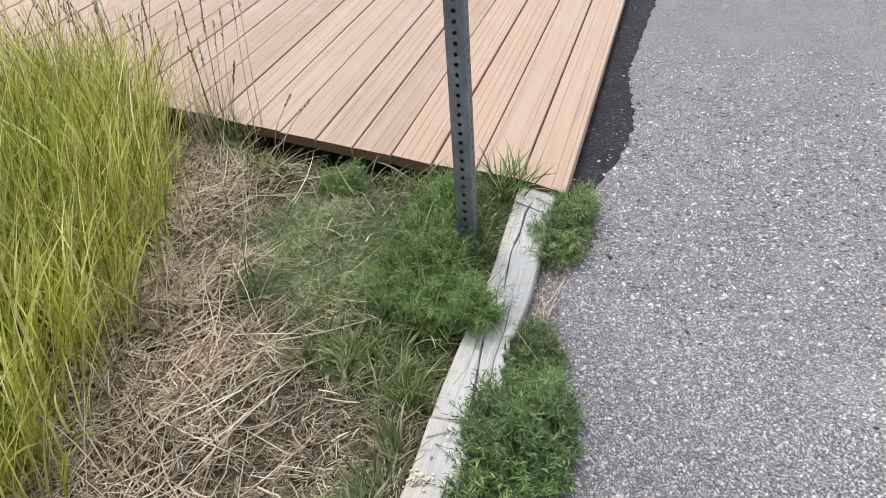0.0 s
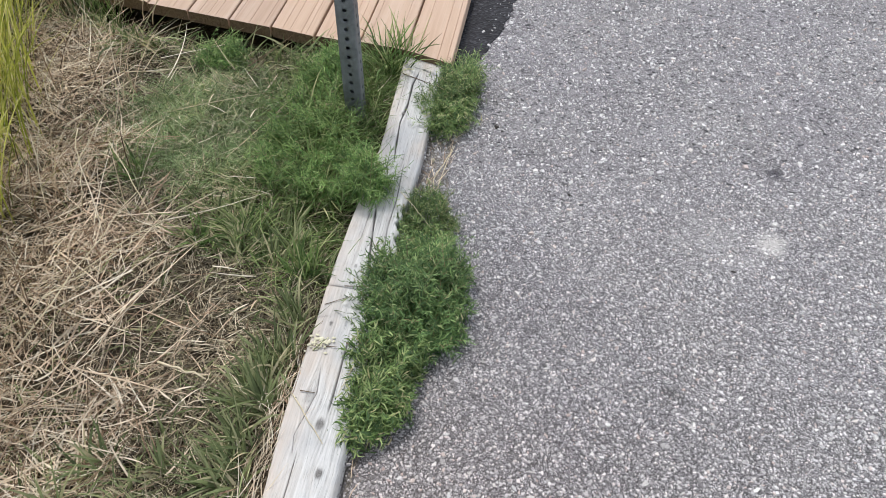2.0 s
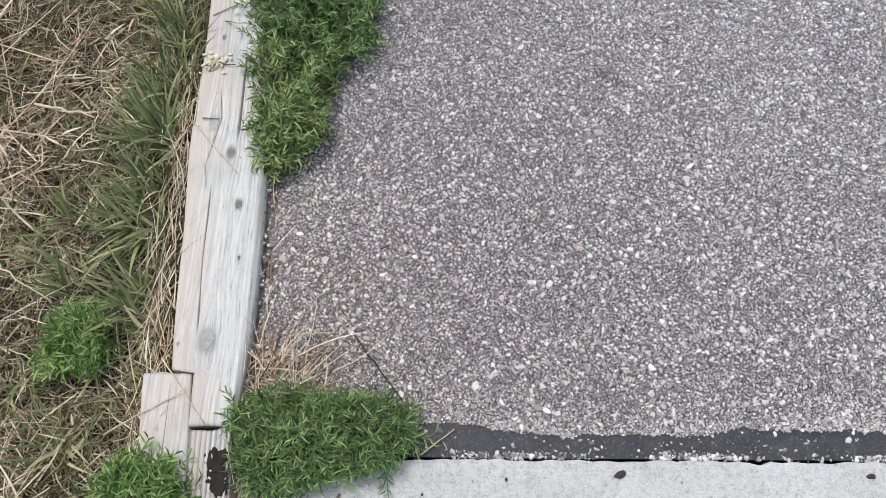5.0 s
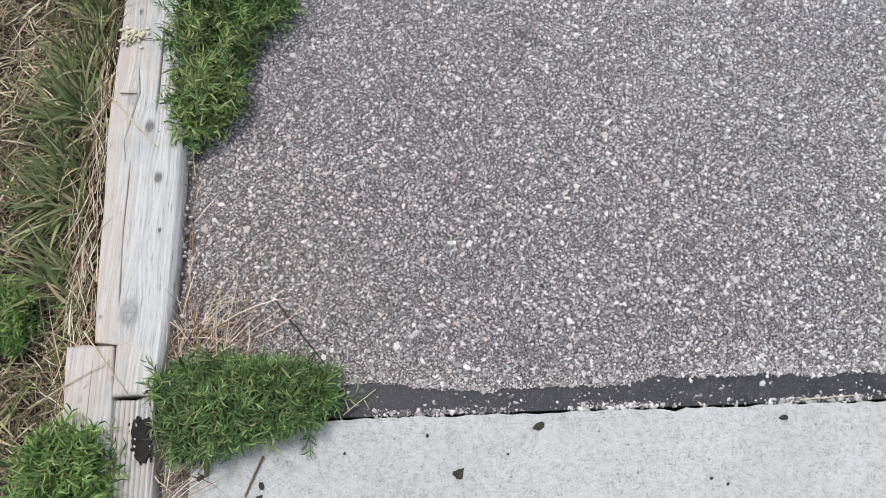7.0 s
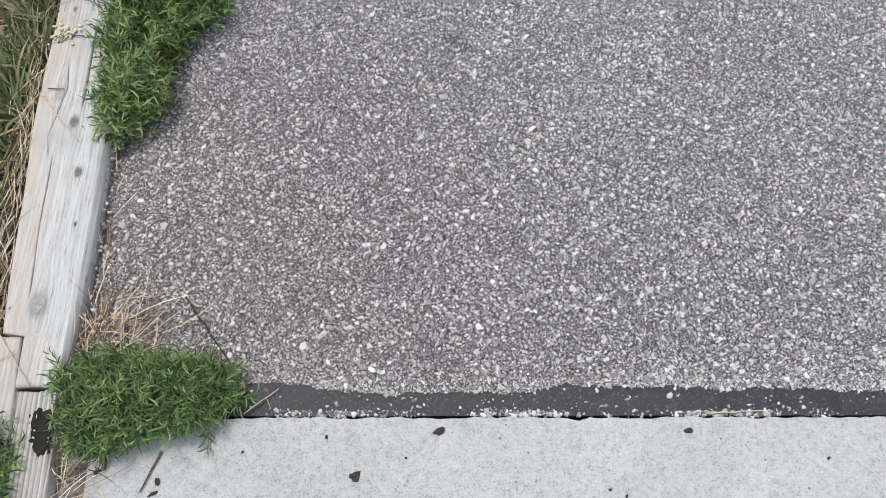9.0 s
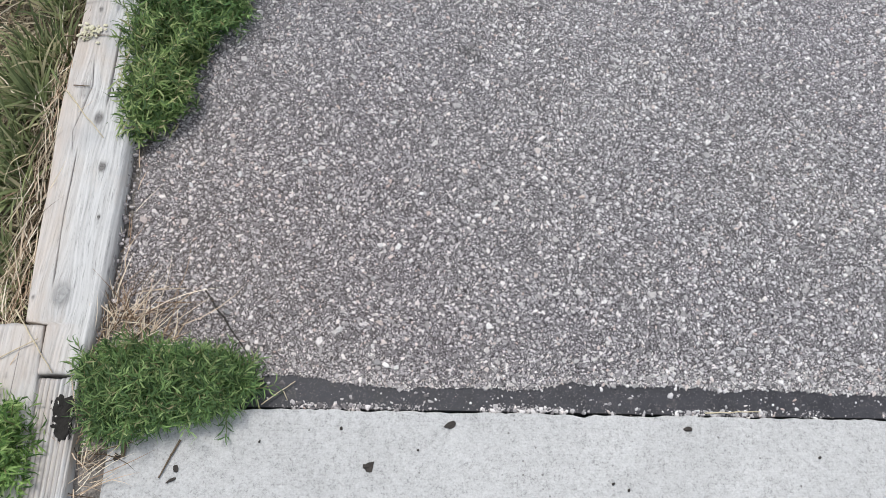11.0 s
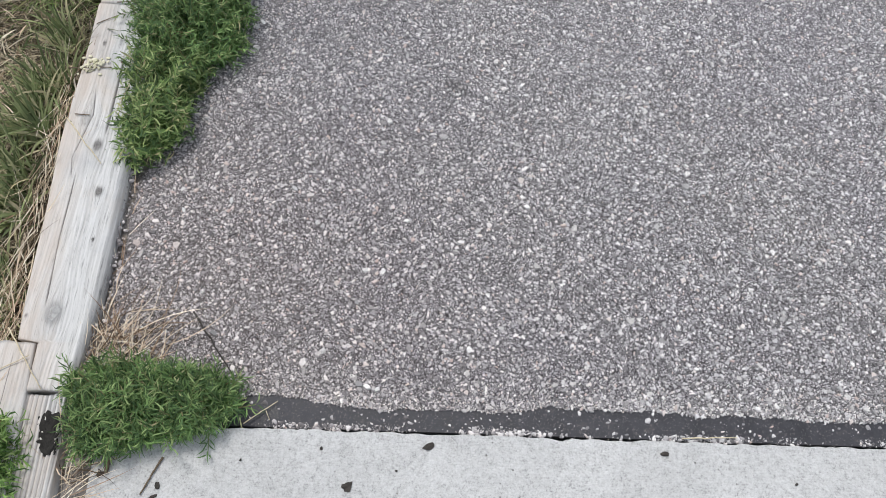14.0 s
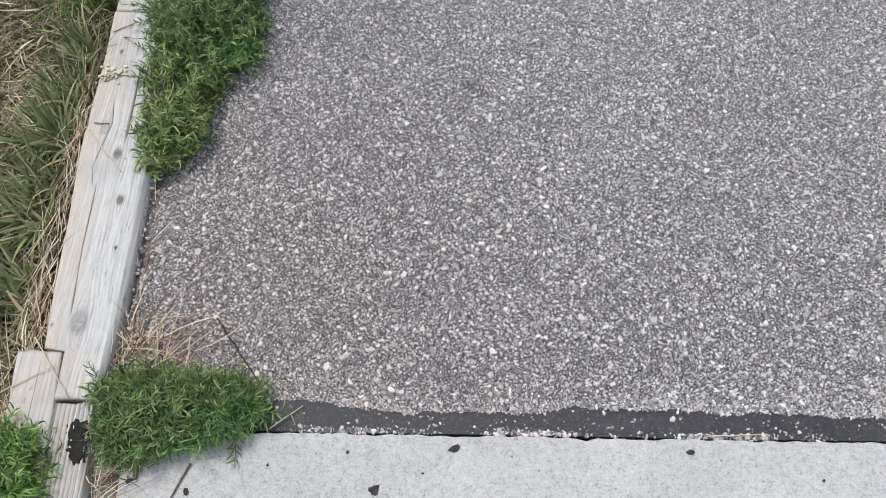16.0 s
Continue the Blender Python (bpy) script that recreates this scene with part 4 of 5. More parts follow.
for k in range(32):
    a = rng.uniform(-3.0, -1.9)
    stalk(a, float(deck_front(a)) - rng.uniform(0.03, 0.3), rng.uniform(0.4, 0.62), rng.uniform(0.03, 0.22), rng.uniform(0, 6.28), STRAW, label="pale seeding grass stalk rising from the tall grass")
SHIFT = 0.09
for x, y, top, lean, hd in ((-1.93, 1.98, 0.36, 0.08, 2.0), (-1.9, 1.99, 0.42, 0.12, 1.2), (-1.95, 1.99, 0.33, 0.15, 2.6), (-1.78, 1.97, 0.55, 0.06, 1.0), (-2.1, 2.0, 0.38, 0.12, 2.2), (-2.2, 2.02, 0.42, 0.1, 1.4),
                            (-2.32, 2.04, 0.4, 0.12, 2.8), (-2.5, 2.06, 0.44, 0.1, 1.9), (-1.7, 1.95, 0.25, 0.5, -0.2), (-1.66, 1.93, 0.22, 0.6, 0.3), (-1.86, 1.96, 0.3, 0.2, 0.6), (-2.05, 2.0, 0.45, 0.1, 0.8), (-1.92, 2.0, 0.5, 0.1, 1.6), (-1.97, 2.0, 0.48, 0.08, 2.2), (-1.88, 2.0, 0.46, 0.12, 1.0), (-1.76, 1.99, 0.6, 0.05, 1.2), (-2.16, 2.03, 0.5, 0.1, 1.8), (-2.4, 2.06, 0.5, 0.1, 1.5), (-2.6, 2.08, 0.48, 0.12, 2.0)):
    stalk(x + SHIFT, y, top, lean, hd, STRAW if rng.uniform() < 0.6 else STEM)
for dx in (0.0, 0.05, -0.06, -0.14, 0.1):
    tuft(-1.83 + dx, 2.0 - 0.2 * dx, 26, 0.44 if dx < 0.04 else 0.3, 0.16, None, 1.0, 0.02, 0.0055, DEEP_GREEN if dx > -0.05 else STRAW, "upright broad green blades at the boardwalk's end")


def inside(px, py, poly):
    c = np.zeros(len(px), bool)
    for (x0, y0), (x1, y1) in zip(poly, poly[1:] + poly[:1]):
        c ^= ((y0 > py) != (y1 > py)) & (px < (x1 - x0) * (py - y0) / (y1 - y0 + 1e-12) + x0)
    return c


def weed(poly, sprigs, high, long, label, leaf=0.021, leaf_wide=0.0022, nodes=11, upright=0.9, base=0.0, narrow=1.0, leaf_material=WEED):
    """A low, bushy weed: many leafy sprigs that spread out of the middle of its outline."""
    P = np.array(poly)
    mid = P.mean(0)
    x, y = rng.uniform(P[:, 0].min(), P[:, 0].max(), sprigs * 4), rng.uniform(P[:, 1].min(), P[:, 1].max(), sprigs * 4)
    k = inside(x, y, poly)
    x, y = x[k][:sprigs], y[k][:sprigs]
    n = len(x)
    size = np.ptp(P, axis=0)
    out = np.arctan2((y - mid[1]) / size[1], (x - mid[0]) / size[0])
    rad = np.hypot((x - mid[0]) / size[0], (y - mid[1]) / size[1]) * 2
    hd = out + rng.normal(0, 1.3, n)
    dome = high * np.clip(1 - rad ** 2, 0.05, 1) * (0.7 + 0.5 * patchy(x * 2, y * 2)).clip(0.15)
    root = np.stack([x, y, base + dome * rng.uniform(0, 1, n)], -1)
    L = long * rng.uniform(0.55, 1.2, n) * np.where(rng.uniform(0, 1, n) < 0.18, 1.5, 1.0)
    root[:, 0] -= np.cos(hd) * L * 0.45
    root[:, 1] -= np.sin(hd) * L * 0.45
    lean, curl = rng.uniform(upright * 0.6, upright * 1.4, n), rng.uniform(-0.4, 0.7, n)
    s = np.linspace(0, 1, nodes)
    th = lean[:, None] + curl[:, None] * s
    hh = hd[:, None] + rng.normal(0, 0.5, n)[:, None] * s
    D = np.stack([np.sin(th) * np.cos(hh), np.sin(th) * np.sin(hh), np.cos(th)], -1)
    pts = root[:, None, :] + np.cumsum(D, 1) * (L / nodes)[:, None, None]
    pts[..., 2] = np.maximum(pts[..., 2], base + 0.004)
    thing = tagged(new("weed"), label, "weed", "weeds along the edging")
    thing.location = (mid[0], mid[1], 0)
    shift = np.array((mid[0], mid[1], 0))
    side = np.stack([-np.sin(hh), np.cos(hh), np.zeros_like(hh)], -1) * 0.0007
    sv = np.stack([pts - side, pts + side], 2).reshape(-1, 3) - shift
    b = (np.arange(n) * nodes * 2)[:, None] + (np.arange(nodes - 1) * 2)[None, :]
    sf = np.stack([b, b + 1, b + 3, b + 2], -1).reshape(-1, 4)
    tagged(put_mesh("branching_stem", mesh_of("branching_stem", sv, sf, STEM, True), thing), kind="stuff")
    lv = []
    for sgn in (-1, 1):
        ang = hh + sgn * rng.uniform(0.1, 1.5, hh.shape)
        rise = rng.uniform(-0.35, 1.0, hh.shape)
        d = np.stack([np.cos(ang) * np.cos(rise), np.sin(ang) * np.cos(rise), np.sin(rise)], -1)
        w = np.stack([-np.sin(ang), np.cos(ang), rng.normal(0, 0.35, ang.shape)], -1)
        ll = (leaf * rng.uniform(0.5, 1.55, hh.shape) * (1.15 - 0.5 * s[None, :]))[..., None]
        ww = leaf_wide * narrow * 0.5
        droop = np.array((0, 0, -1.0)) * ll * rng.uniform(-0.25, 0.45, hh.shape)[..., None]
        bow = w * ll * rng.normal(0, 0.2, hh.shape)[..., None]
        m1, m2, tip = pts + d * ll * 0.3 + bow * 0.7, pts + d * ll * 0.68 + bow + droop * 0.35, pts + d * ll + droop
        fold = np.array((0, 0, 0.0006))
        lv.append(np.stack([pts, m1 - w * ww + fold, m1 + w * ww + fold, m2 - w * ww * 0.75, m2 + w * ww * 0.75, tip], -2).reshape(-1, 6, 3))
    lv = np.concatenate(lv)
    lv[..., 2] = np.maximum(lv[..., 2], base + 0.002)
    q = (np.arange(len(lv)) * 6)[:, None]
    lf = np.concatenate([q + np.array(t) for t in ((0, 2, 1), (1, 2, 4), (1, 4, 3), (3, 4, 5))])
    tagged(put_mesh("foliage", mesh_of("foliage", lv.reshape(-1, 3) - shift, lf, leaf_material), thing), kind="stuff")
    return thing


weed([(-0.59, 0.78), (-0.61, 0.7), (-0.585, 0.6), (-0.595, 0.5), (-0.55, 0.5), (-0.505, 0.55), (-0.49, 0.66), (-0.46, 0.71)], 270, 0.04, 0.06, "bright green bushy weed trailing from the timber edging over asphalt", 0.027, 0.0031)
weed([(-0.62, 0.98), (-0.63, 0.84), (-0.605, 0.72), (-0.47, 0.7), (-0.415, 0.76), (-0.402, 0.86), (-0.425, 0.95), (-0.485, 1.02), (-0.565, 1.0)], 640, 0.085, 0.075, "large dark green bushy weed between timber edging and asphalt", 0.023, 0.0025, leaf_material=DARK_WEED)
weed([(-0.58, 1.0), (-0.6, 1.1), (-0.57, 1.2), (-0.51, 1.21), (-0.46, 1.1), (-0.45, 1.0)], 230, 0.026, 0.055, "low sparse weed on the grit beside the timber", 0.016, 0.0019)
weed([(-0.58, 1.45), (-0.6, 1.58), (-0.56, 1.72), (-0.5, 1.8), (-0.47, 1.75), (-0.475, 1.52), (-0.53, 1.45)], 330, 0.025, 0.09, "dark green spreading weed at the boardwalk's corner", 0.026, 0.0022)
weed([(-0.595, 0.07), (-0.55, 0.1), (-0.44, 0.105), (-0.36, 0.095), (-0.315, 0.065), (-0.33, 0.03), (-0.41, 0.005), (-0.5, -0.015), (-0.55, -0.03), (-0.565, 0.0)], 460, 0.045, 0.055, "dense green bushy weed growing out of the joint", 0.027, 0.0023, leaf_material=DARK_WEED)
weed([(-0.76, -0.1), (-0.755, -0.02), (-0.73, 0.01), (-0.66, 0.0), (-0.65, -0.1)], 200, 0.05, 0.06, "small green bushy weed leaning over the timber", 0.026, 0.0028, base=0.012, leaf_material=FEATHER)
weed([(-0.9, 0.16), (-0.89, 0.23), (-0.83, 0.24), (-0.79, 0.19), (-0.83, 0.14)], 60, 0.03, 0.055, "small feathery green weed among the dead grass", 0.024, 0.0026, leaf_material=FEATHER)
weed([(-0.97, 1.2), (-1.0, 1.5), (-0.96, 1.72), (-0.88, 1.72), (-0.85, 1.5), (-0.76, 1.46), (-0.73, 1.36), (-0.71, 1.25), (-0.72, 1.14), (-0.85, 1.13)], 170, 0.03, 0.11, "tall feathery green weed crowding the post's foot", 0.032, 0.0019, 13, 0.7, leaf_material=FEATHER)
weed([(-0.73, 1.12), (-0.73, 1.25), (-0.68, 1.26), (-0.63, 1.21), (-0.65, 1.14)], 70, 0.06, 0.1, "feathery weed hanging over the timber edging", 0.03, 0.0019, 13, 0.9, 0.03, leaf_material=FEATHER)
weed([(-1.33, 1.68), (-1.3, 1.78), (-1.2, 1.8), (-1.18, 1.68)], 110, 0.05, 0.07, "small green weed before the boardwalk", 0.022, 0.002, leaf_material=FEATHER)
weed([(-0.95, 1.6), (-0.93, 1.76), (-0.82, 1.78), (-0.84, 1.62)], 110, 0.04, 0.1, "feathery green weed behind the post", 0.03, 0.002, 13, 0.6, leaf_material=FEATHER)

# straw caught along the timbers and at the joint
x, y = scatter(1000, -0.745, -0.705, -0.1, 0.75, lambda x, y: 0.35 + 0.45 * (patchy(y, y) > 0))
n = len(x)
v, f = ribbons(np.stack([x, y, rng.uniform(0.004, 0.028, n)], -1), rng.normal(1.57, 0.35, n) + np.pi * rng.integers(0, 2, n), rng.gamma(6, 0.012, n).clip(0.03, 0.16), rng.normal(1.5, 0.1, n), rng.normal(0, 0.12, n), rng.uniform(0.0012, 0.0026, n), 4, 0.3, -0.005)
stuff("timber_side_straw", v, f, STRAW, "pale straws caught along the timber's side", "dry grass")
x, y = scatter(1700, -0.59, -0.42, -0.12, 0.24, lambda x, y: np.exp(-(((x + 0.54) / 0.06) ** 2 + ((y - 0.13) / 0.05) ** 2)) + 0.9 * np.exp(-(((x + 0.565) / 0.02) ** 2 + ((y + 0.06) / 0.06) ** 2)))
n = len(x)
v, f = ribbons(np.stack([x, y, rng.uniform(0.001, 0.018, n)], -1), rng.normal(0.9, 0.8, n), rng.gamma(6, 0.012, n).clip(0.03, 0.13), rng.normal(1.45, 0.12, n), rng.normal(0.05, 0.2, n), rng.uniform(0.0012, 0.0026, n), 4, 0.4, 0.0)
stuff("joint_straw", v, f, STRAW, "loose dry straw gathered beside the joint weed", "dry grass")
x, y = scatter(260, -0.575, -0.5, 0.1, 1.45, lambda x, y: (x < -0.555) | (y > 1.22))
n = len(x)
v, f = ribbons(np.stack([x, y, rng.uniform(0.0, 0.008, n)], -1), rng.normal(1.5, 0.4, n), rng.gamma(6, 0.011, n).clip(0.02, 0.12), rng.normal(1.5, 0.06, n), rng.normal(0, 0.1, n), rng.uniform(0.001, 0.0022, n), 3, 0.3, 0.0)
stuff("edge_straw", v, f, STRAW, "dry bits along the asphalt's edge", "dry grass")

# single straws, twigs, flakes and pebbles
def stick(name, a, b, r, material, label, arch=0.0, bend=0.05):
    a, b = Vector(a), Vector(b)
    ob = tubes(name, [p - a for p in crooked(a, b, bend if r > 0.0015 else bend * 0.3, 7, arch)], r, r * 0.6, material)
    ob.location = a
    return tagged(ob, label, name.replace("_", " "), "loose straws and twigs")


T = 0.034
for a, b, r in (((-0.706, 0.583, T), (-0.622, 0.487, T), 0.0014), ((-0.602, 0.664, T + 0.004), (-0.619, 0.595, T), 0.001), ((-0.706, 0.167, T + 0.003), (-0.628, 0.066, T + 0.002), 0.0012),
                ((-0.303, 0.027, 0.006), (-0.252, 0.066, 0.004), 0.0011), ((0.414, 0.027, 0.003), (0.505, 0.031, 0.003), 0.0013), ((-0.27, 0.05, 0.002), (-0.262, 0.035, 0.002), 0.0008),
                ((-1.261, 0.811, 0.035), (-1.051, 1.115, 0.04), 0.0018), ((-1.429, 1.128, 0.04), (-1.443, 1.331, 0.06), 0.0018), ((-1.384, 1.25, 0.05), (-1.162, 0.999, 0.035), 0.0017),
                ((-1.0, 0.32, 0.03), (-0.9, 0.26, 0.03), 0.0016), ((-1.283, 0.598, 0.04), (-1.218, 1.052, 0.07), 0.002), ((-1.35, 0.62, 0.04), (-1.13, 0.98, 0.05), 0.0017), ((-1.6, 1.5, 0.04), (-1.3, 1.62, 0.05), 0.0018),
                ((-1.62, 1.62, 0.04), (-1.38, 1.72, 0.05), 0.0016), ((-1.45, 1.6, 0.03), (-1.4, 1.72, 0.09), 0.0015), ((-1.5, 1.3, 0.04), (-1.35, 1.02, 0.04), 0.0016), ((-0.57, -0.06, 0.006), (-0.5, -0.005, 0.02), 0.0012),
                ((-0.78, 0.05, 0.03), (-0.66, 0.12, T + 0.004), 0.0012), ((-0.535, 1.2, 0.02), (-0.505, 1.42, 0.008), 0.0017), ((-0.52, 1.22, 0.02), (-0.5, 1.42, 0.006), 0.0012), ((-0.6, 1.17, 0.05), (-0.51, 1.07, 0.035), 0.001)):
    stick("straw", a, b, r, PALE_STRAW, "single bleached dry straw", 0.02)
for a, b, r in (((-0.734, 0.702, 0.03), (-0.648, 0.704, T), 0.0013), ((-0.694, 0.593, T), (-0.665, 0.592, T), 0.0012), ((-0.631, 0.717, T), (-0.593, 0.697, T + 0.004), 0.0015), 
                ((-0.423, -0.03, 0.007), (-0.449, -0.088, 0.007), 0.0018), ((-0.67, 0.867, T), (-0.6, 0.872, T + 0.002), 0.0011), ((-0.7, 0.81, T), (-0.65, 0.84, T), 0.0009), ((-0.69, 1.7, T), (-0.6, 1.66, T), 0.0015)):
    stick("twig", a, b, r, TWIG, "thin dark brown twig", 0.0, 0.03)
stick("twig", (-0.994, 0.62, 0.03), (-0.885, 0.594, 0.03), 0.0028, PALE_STRAW, "grey bleached twig on the dead grass", 0.0, 0.08)
stick("twig", (-0.415, 0.216, 0.006), (-0.33, 0.105, 0.012), 0.0017, BARK, "thin dark twig lying between asphalt and weed", 0.0, 0.03)
stick("wood_chip", (-0.51, -0.03, 0.008), (-0.508, -0.058, 0.008), 0.005, TWIG, "short brown wood chip on concrete", 0.0, 0.02)

k = 0
for x, y, sx, sy in ((0.0, 0.0, 0.009, 0.0042), (-0.128, -0.066, 0.0075, 0.006), (-0.173, -0.008, 0.0025, 0.002), (0.384, 0.0, 0.0032, 0.0048), (-0.425, -0.074, 0.005, 0.003), (-0.428, -0.09, 0.002, 0.007), (-0.518, -0.058, 0.005, 0.005),
                     (0.256, -0.086, 0.002, 0.002), (0.281, -0.094, 0.003, 0.003), (0.59, -0.04, 0.002, 0.002), (-0.05, -0.04, 0.0015, 0.0015), (-0.3, -0.03, 0.002, 0.0015)):
    k += 1
    ob = tagged(lump(sx, sy, 0.002, 100 + k, BARK, "bark_flake", rough=0.55), "dark wet-looking bark flake on the concrete", "bark flake", "bark flakes")
    ob.matrix_basis = pose(x, y, 0.0038, 0, 0, 20 * k)
for x, y, s in ((-0.394, 1.525, 0.009), (-0.188, 1.272, 0.007), (0.19, 1.065, 0.005), (-0.38, 1.51, 0.004)):
    k += 1
    ob = tagged(lump(s, s * 0.6, s * 0.4, 100 + k, BARK, "bark_flake", rough=0.5), "dark bark crumb lying on the asphalt", "bark flake", "bark flakes")
    ob.matrix_basis = pose(x, y, 0.0, 0, 0, 37 * k)
for x, y, s in ((-1.047, 0.535, 0.014), (-0.997, 0.424, 0.009), (-0.585, 1.71, 0.016), (-0.545, 1.27, 0.011), (-0.53, 1.24, 0.009), (-0.9, 0.34, 0.006), (-0.55, 1.36, 0.007)):
    k += 1
    ob = tagged(lump(s, s * 0.75, s * 0.6, 100 + k, PEBBLE, "pebble"), "small tan pebble in the dead grass", "pebble", "pebbles")
    ob.matrix_basis = pose(x, y, 0.006 if x < -0.7 else -0.004, 0, 0, 51 * k)
bm = bmesh.new()
for i in range(60):
    at = Matrix.Translation((rng.normal(0, 0.012), rng.normal(0, 0.009), rng.uniform(0.001, 0.004)))
    bmesh.ops.create_icosphere(bm, subdivisions=1, radius=rng.uniform(0.0015, 0.0045), matrix=at @ pose(0, 0, 0, 0, 0, 40 * i) @ Matrix.Diagonal((1.3, 0.8, 0.5, 1)))
crust = tagged(part("cream_crust", bm, CRUST), "cream crumbly crust stuck to the timber", "crust", kind="stuff")
crust.matrix_basis = pose(-0.682, 0.712, 0.0305, 0, 0, 20)

# ---- aggregate of the asphalt and loose grit, last ----
def chip_shapes(n, seed, radius, k=5):
    """n flat angular stones of k corners at the origin: top rims and feet."""
    r = np.random.default_rng(seed)
    a = (np.arange(k) * 6.2832 / k)[None, :] + r.normal(0, 0.25, (n, k)) + r.uniform(0, 6.28, n)[:, None]
    q = radius[:, None] * r.uniform(0.7, 1.25, (n, k))
    el, tu = r.uniform(0.35, 0.95, n)[:, None], r.uniform(0, 3.14, n)[:, None]
    px, py = q * np.cos(a), q * np.sin(a) * el
    X, Y = px * np.cos(tu) - py * np.sin(tu), px * np.sin(tu) + py * np.cos(tu)
    h = radius * r.uniform(0.12, 0.6, n)
    tilt = r.normal(0, 0.2, (n, 2))
    top = np.stack([X * 0.78, Y * 0.78, h[:, None] + X * tilt[:, :1] + Y * tilt[:, 1:]], -1)
    foot = np.stack([X, Y, np.full_like(X, -0.002)], -1)
    return np.concatenate([top, foot], 1)


def chip_faces(k):
    return [(0, q, q + 1) for q in range(1, k - 1)] + [t for i in range(k) for t in ((i, i + k, (i + 1) % k + k), (i, (i + 1) % k + k, (i + 1) % k))]


def chips(x, y, z, radius, seed, k=5):
    v = chip_shapes(len(x), seed, radius, k) + np.stack([x, y, z], -1)[:, None, :]
    f = np.array(chip_faces(k))[None] + (np.arange(len(x)) * 2 * k)[:, None, None]
    return v.reshape(-1, 3), f.reshape(-1, 3)


on_road = lambda x, y: (x > road_left(y) + 0.003) & (y > seal_top(x) - 0.001)


def packed(x0, x1, y0, y1, gap):
    """Places on the asphalt about one gap apart, none of them in rows."""
    gx, gy = np.meshgrid(np.arange(x0, x1, gap), np.arange(y0, y1, gap))
    x = (gx + gap * rng.uniform(-0.55, 0.55, gx.shape)).ravel()
    y = (gy + gap * rng.uniform(-0.55, 0.55, gy.shape)).ravel()
    keep = on_road(x, y)
    return x[keep], y[keep]


x, y = packed(-0.565, 1.15, 0.05, 1.35, 0.00505)
x2, y2 = packed(-0.565, 1.25, 1.35, 2.9, 0.0098)
thin = rng.uniform(0, 1, len(x2)) < np.clip((2.9 - y2) / 0.8, 0, 1)
x2, y2 = x2[thin], y2[thin]
x, y = np.concatenate([x, x2]), np.concatenate([y, y2])
v, f = chips(x, y, 0 * x, rng.lognormal(math.log(0.0029), 0.36, len(x)).clip(0.0015, 0.0066) * np.where(y > 1.35, 1.5, 1.0), 5, 4)
agg = put_mesh("aggregate", mesh_of("aggregate", v, f, CHIP), road)
agg["kind"] = "stuff"
x, y = scatter(20000, -0.565, 1.15, 0.05, 1.3, on_road)
v, f = chips(x, y, 0 * x - 0.0002, rng.uniform(0.0009, 0.0021, len(x)), 25, 4)
fine = put_mesh("fine_aggregate", mesh_of("fine_aggregate", v, f, CHIP), road)
fine["kind"] = "stuff"
x, y = scatter(15000, -0.565, 1.2, 0.05, 3.0, lambda x, y: on_road(x, y) * np.clip(0.5 + 0.5 * (y < 0.12) + 0.3 * patchy(x, y), 0.12, 1))
v, f = chips(x, y, 0 * x, rng.lognormal(math.log(0.0042), 0.36, len(x)).clip(0.002, 0.0095), 15)
tagged(put_mesh("pale_aggregate", mesh_of("pale_aggregate", v, f, PALE_CHIP), road), kind="stuff")
x = rng.uniform(-0.3, 1.15, 5200)
y = seal_top(x) + rng.exponential(0.022, len(x))
v, f = chips(x, y, 0 * x + 0.0004, rng.uniform(0.0009, 0.0026, len(x)), 35, 4)
tagged(put_mesh("pale_fines", mesh_of("pale_fines", v, f, PALE_CHIP), road), kind="stuff")
shapes = []
for i in range(10):
    sv = chip_shapes(1, 300 + i, np.array([0.0072]))[0]
    shapes.append(mesh_of("stone", sv, chip_faces(5), STONE))
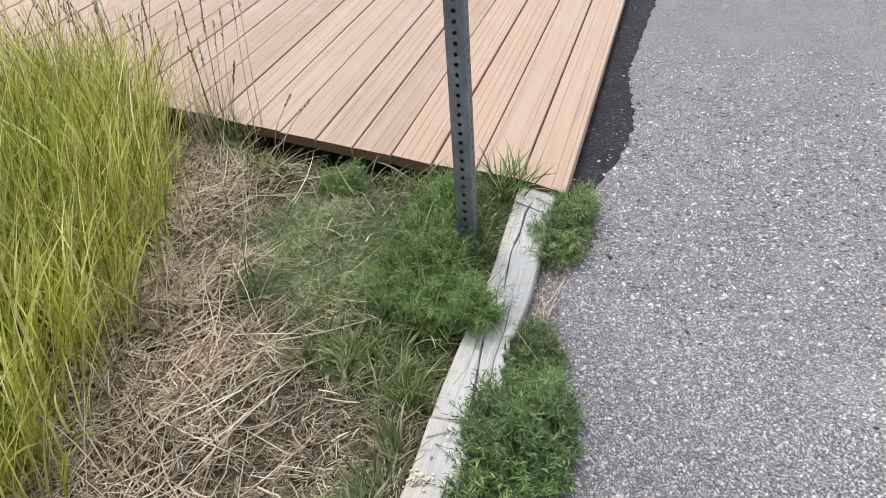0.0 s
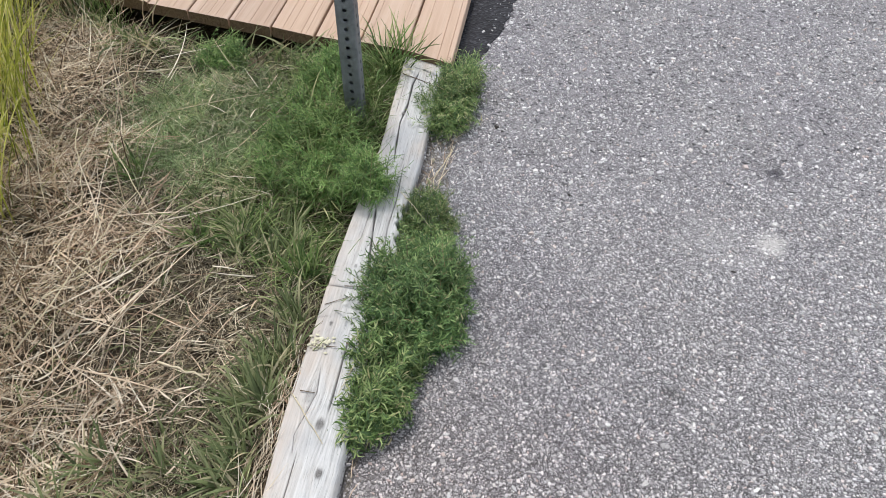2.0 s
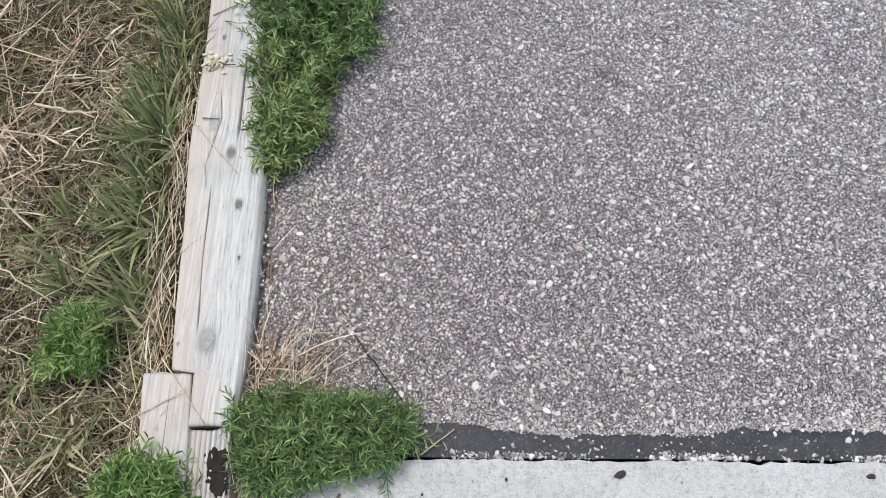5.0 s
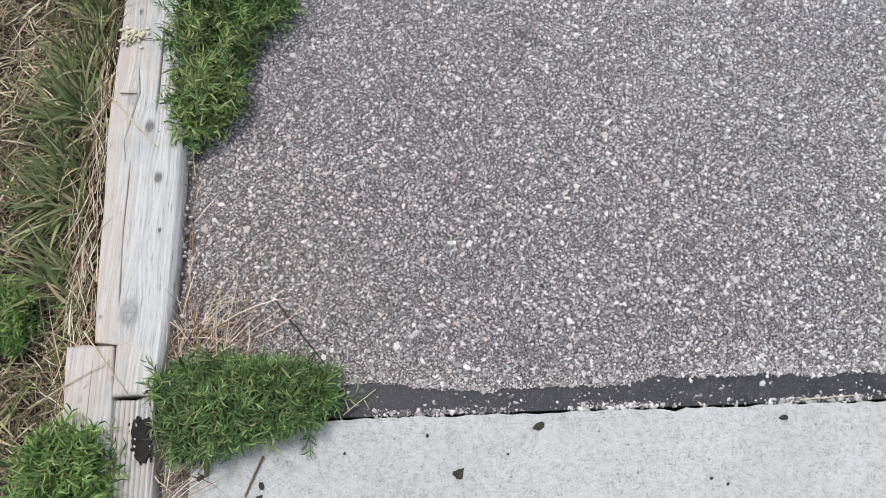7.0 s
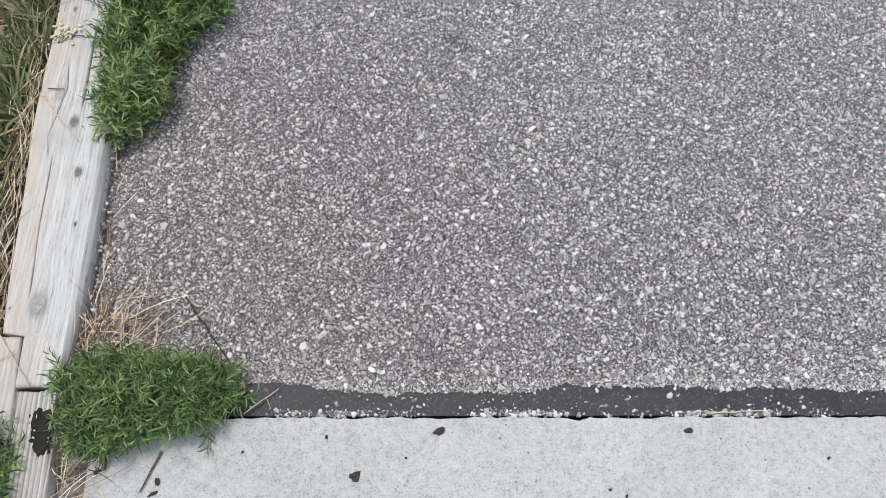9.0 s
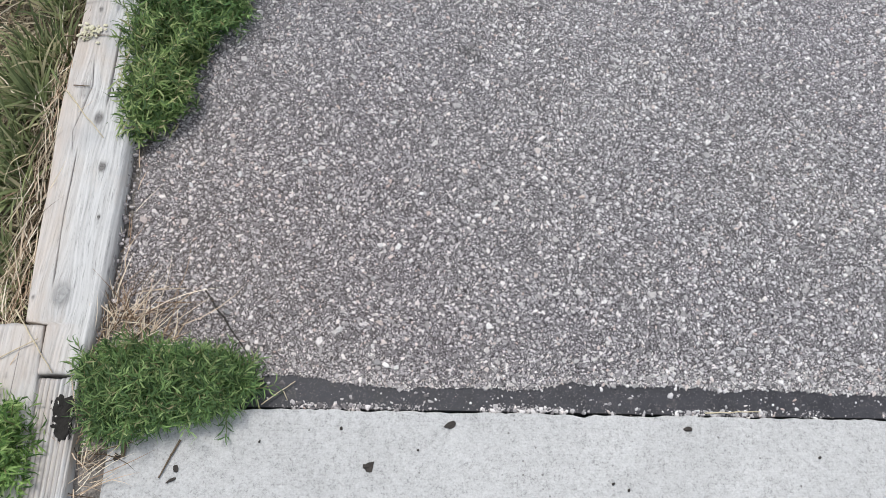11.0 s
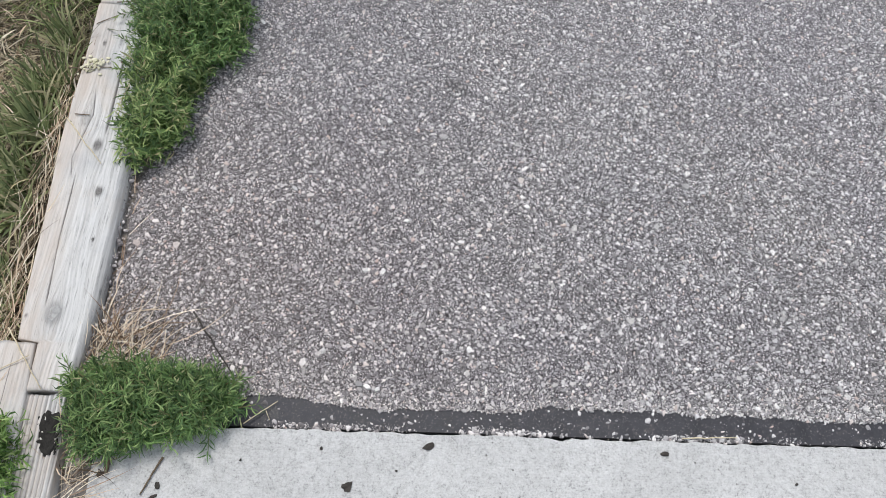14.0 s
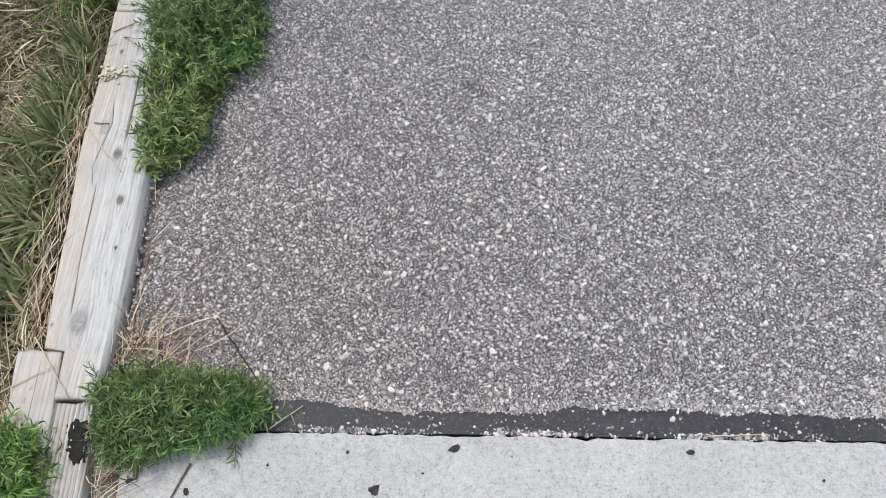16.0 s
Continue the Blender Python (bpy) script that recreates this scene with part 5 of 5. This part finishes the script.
spots = [(-0.121, 0.1, 1.35), (-0.09, 0.092, 1.2), (0.064, 0.167, 1.2), (0.403, 0.222, 1.1), (0.309, 0.591, 1.1), (0.09, 0.686, 1.1), (-0.418, 0.618, 1.0), (0.408, 0.712, 1.2), (0.71, 0.319, 1.1), (0.54, 0.225, 1.1),
         (-0.382, 0.437, 1.0), (-0.108, 0.572, 1.2), (-0.034, 0.51, 1.2), (-0.096, 1.125, 1.2), (-0.147, 0.466, 1.0), (-0.07, 0.281, 1.0), (0.276, 1.059, 1.2)]
sx, sy = scatter(330, -0.54, 1.0, 0.08, 1.4, on_road)
spots += [(float(a), float(b), float(c)) for a, b, c in zip(sx, sy, rng.uniform(0.65, 1.25, len(sx)))][:265]
for i, (a, b, c) in enumerate(spots):
    ob = put_mesh("stone", shapes[i % 10], road)
    ob.matrix_basis = pose(a, b, 0.0, 0, 0, 47 * i) @ Matrix.Scale(c, 4)
x, y = scatter(26000, -0.3, 1.1, 0.012, 0.07, lambda x, y: (y > 0.021) * (y < seal_top(x)) * (np.exp(-((y - 0.0275) / 0.0045) ** 2) * np.clip(0.45 + 0.9 * patchy(x * 2, 0), 0.06, 1) + 0.018))
v, f = chips(x, y, 0 * x - 0.0015, rng.lognormal(math.log(0.0015), 0.7, len(x)).clip(0.0006, 0.0068), 6)
x, y = scatter(300, -0.28, 1.1, 0.027, 0.07, lambda x, y: (y < seal_top(x)) * np.clip(0.1 + 0.8 * patchy(x * 3, 7), 0.06, 1) * np.where(y < 0.042, 1, 0.5))
v2, f2 = chips(x, y, 0 * x - 0.0012, rng.uniform(0.0016, 0.0052, len(x)) * rng.uniform(0.6, 1.0, len(x)), 7)
v, f = np.concatenate([v, v2]), np.concatenate([f, f2 + len(v)])
stuff("loose_gravel", v, f, CHIP, "loose pale gravel lying in the sealed joint", "gravel")
x, y = scatter(3600, -0.58, -0.47, 0.08, 1.5, lambda x, y: (x < road_left(y) + 0.012) * 1.0)
v, f = chips(x, y, -0.005 + 0.014 * np.exp(-(x + 0.575).clip(0) / 0.012), rng.lognormal(math.log(0.0024), 0.5, len(x)).clip(0.001, 0.0065), 8)
stuff("edge_grit", v, f, CHIP, "loose grit along the asphalt's ragged edge", "gravel")
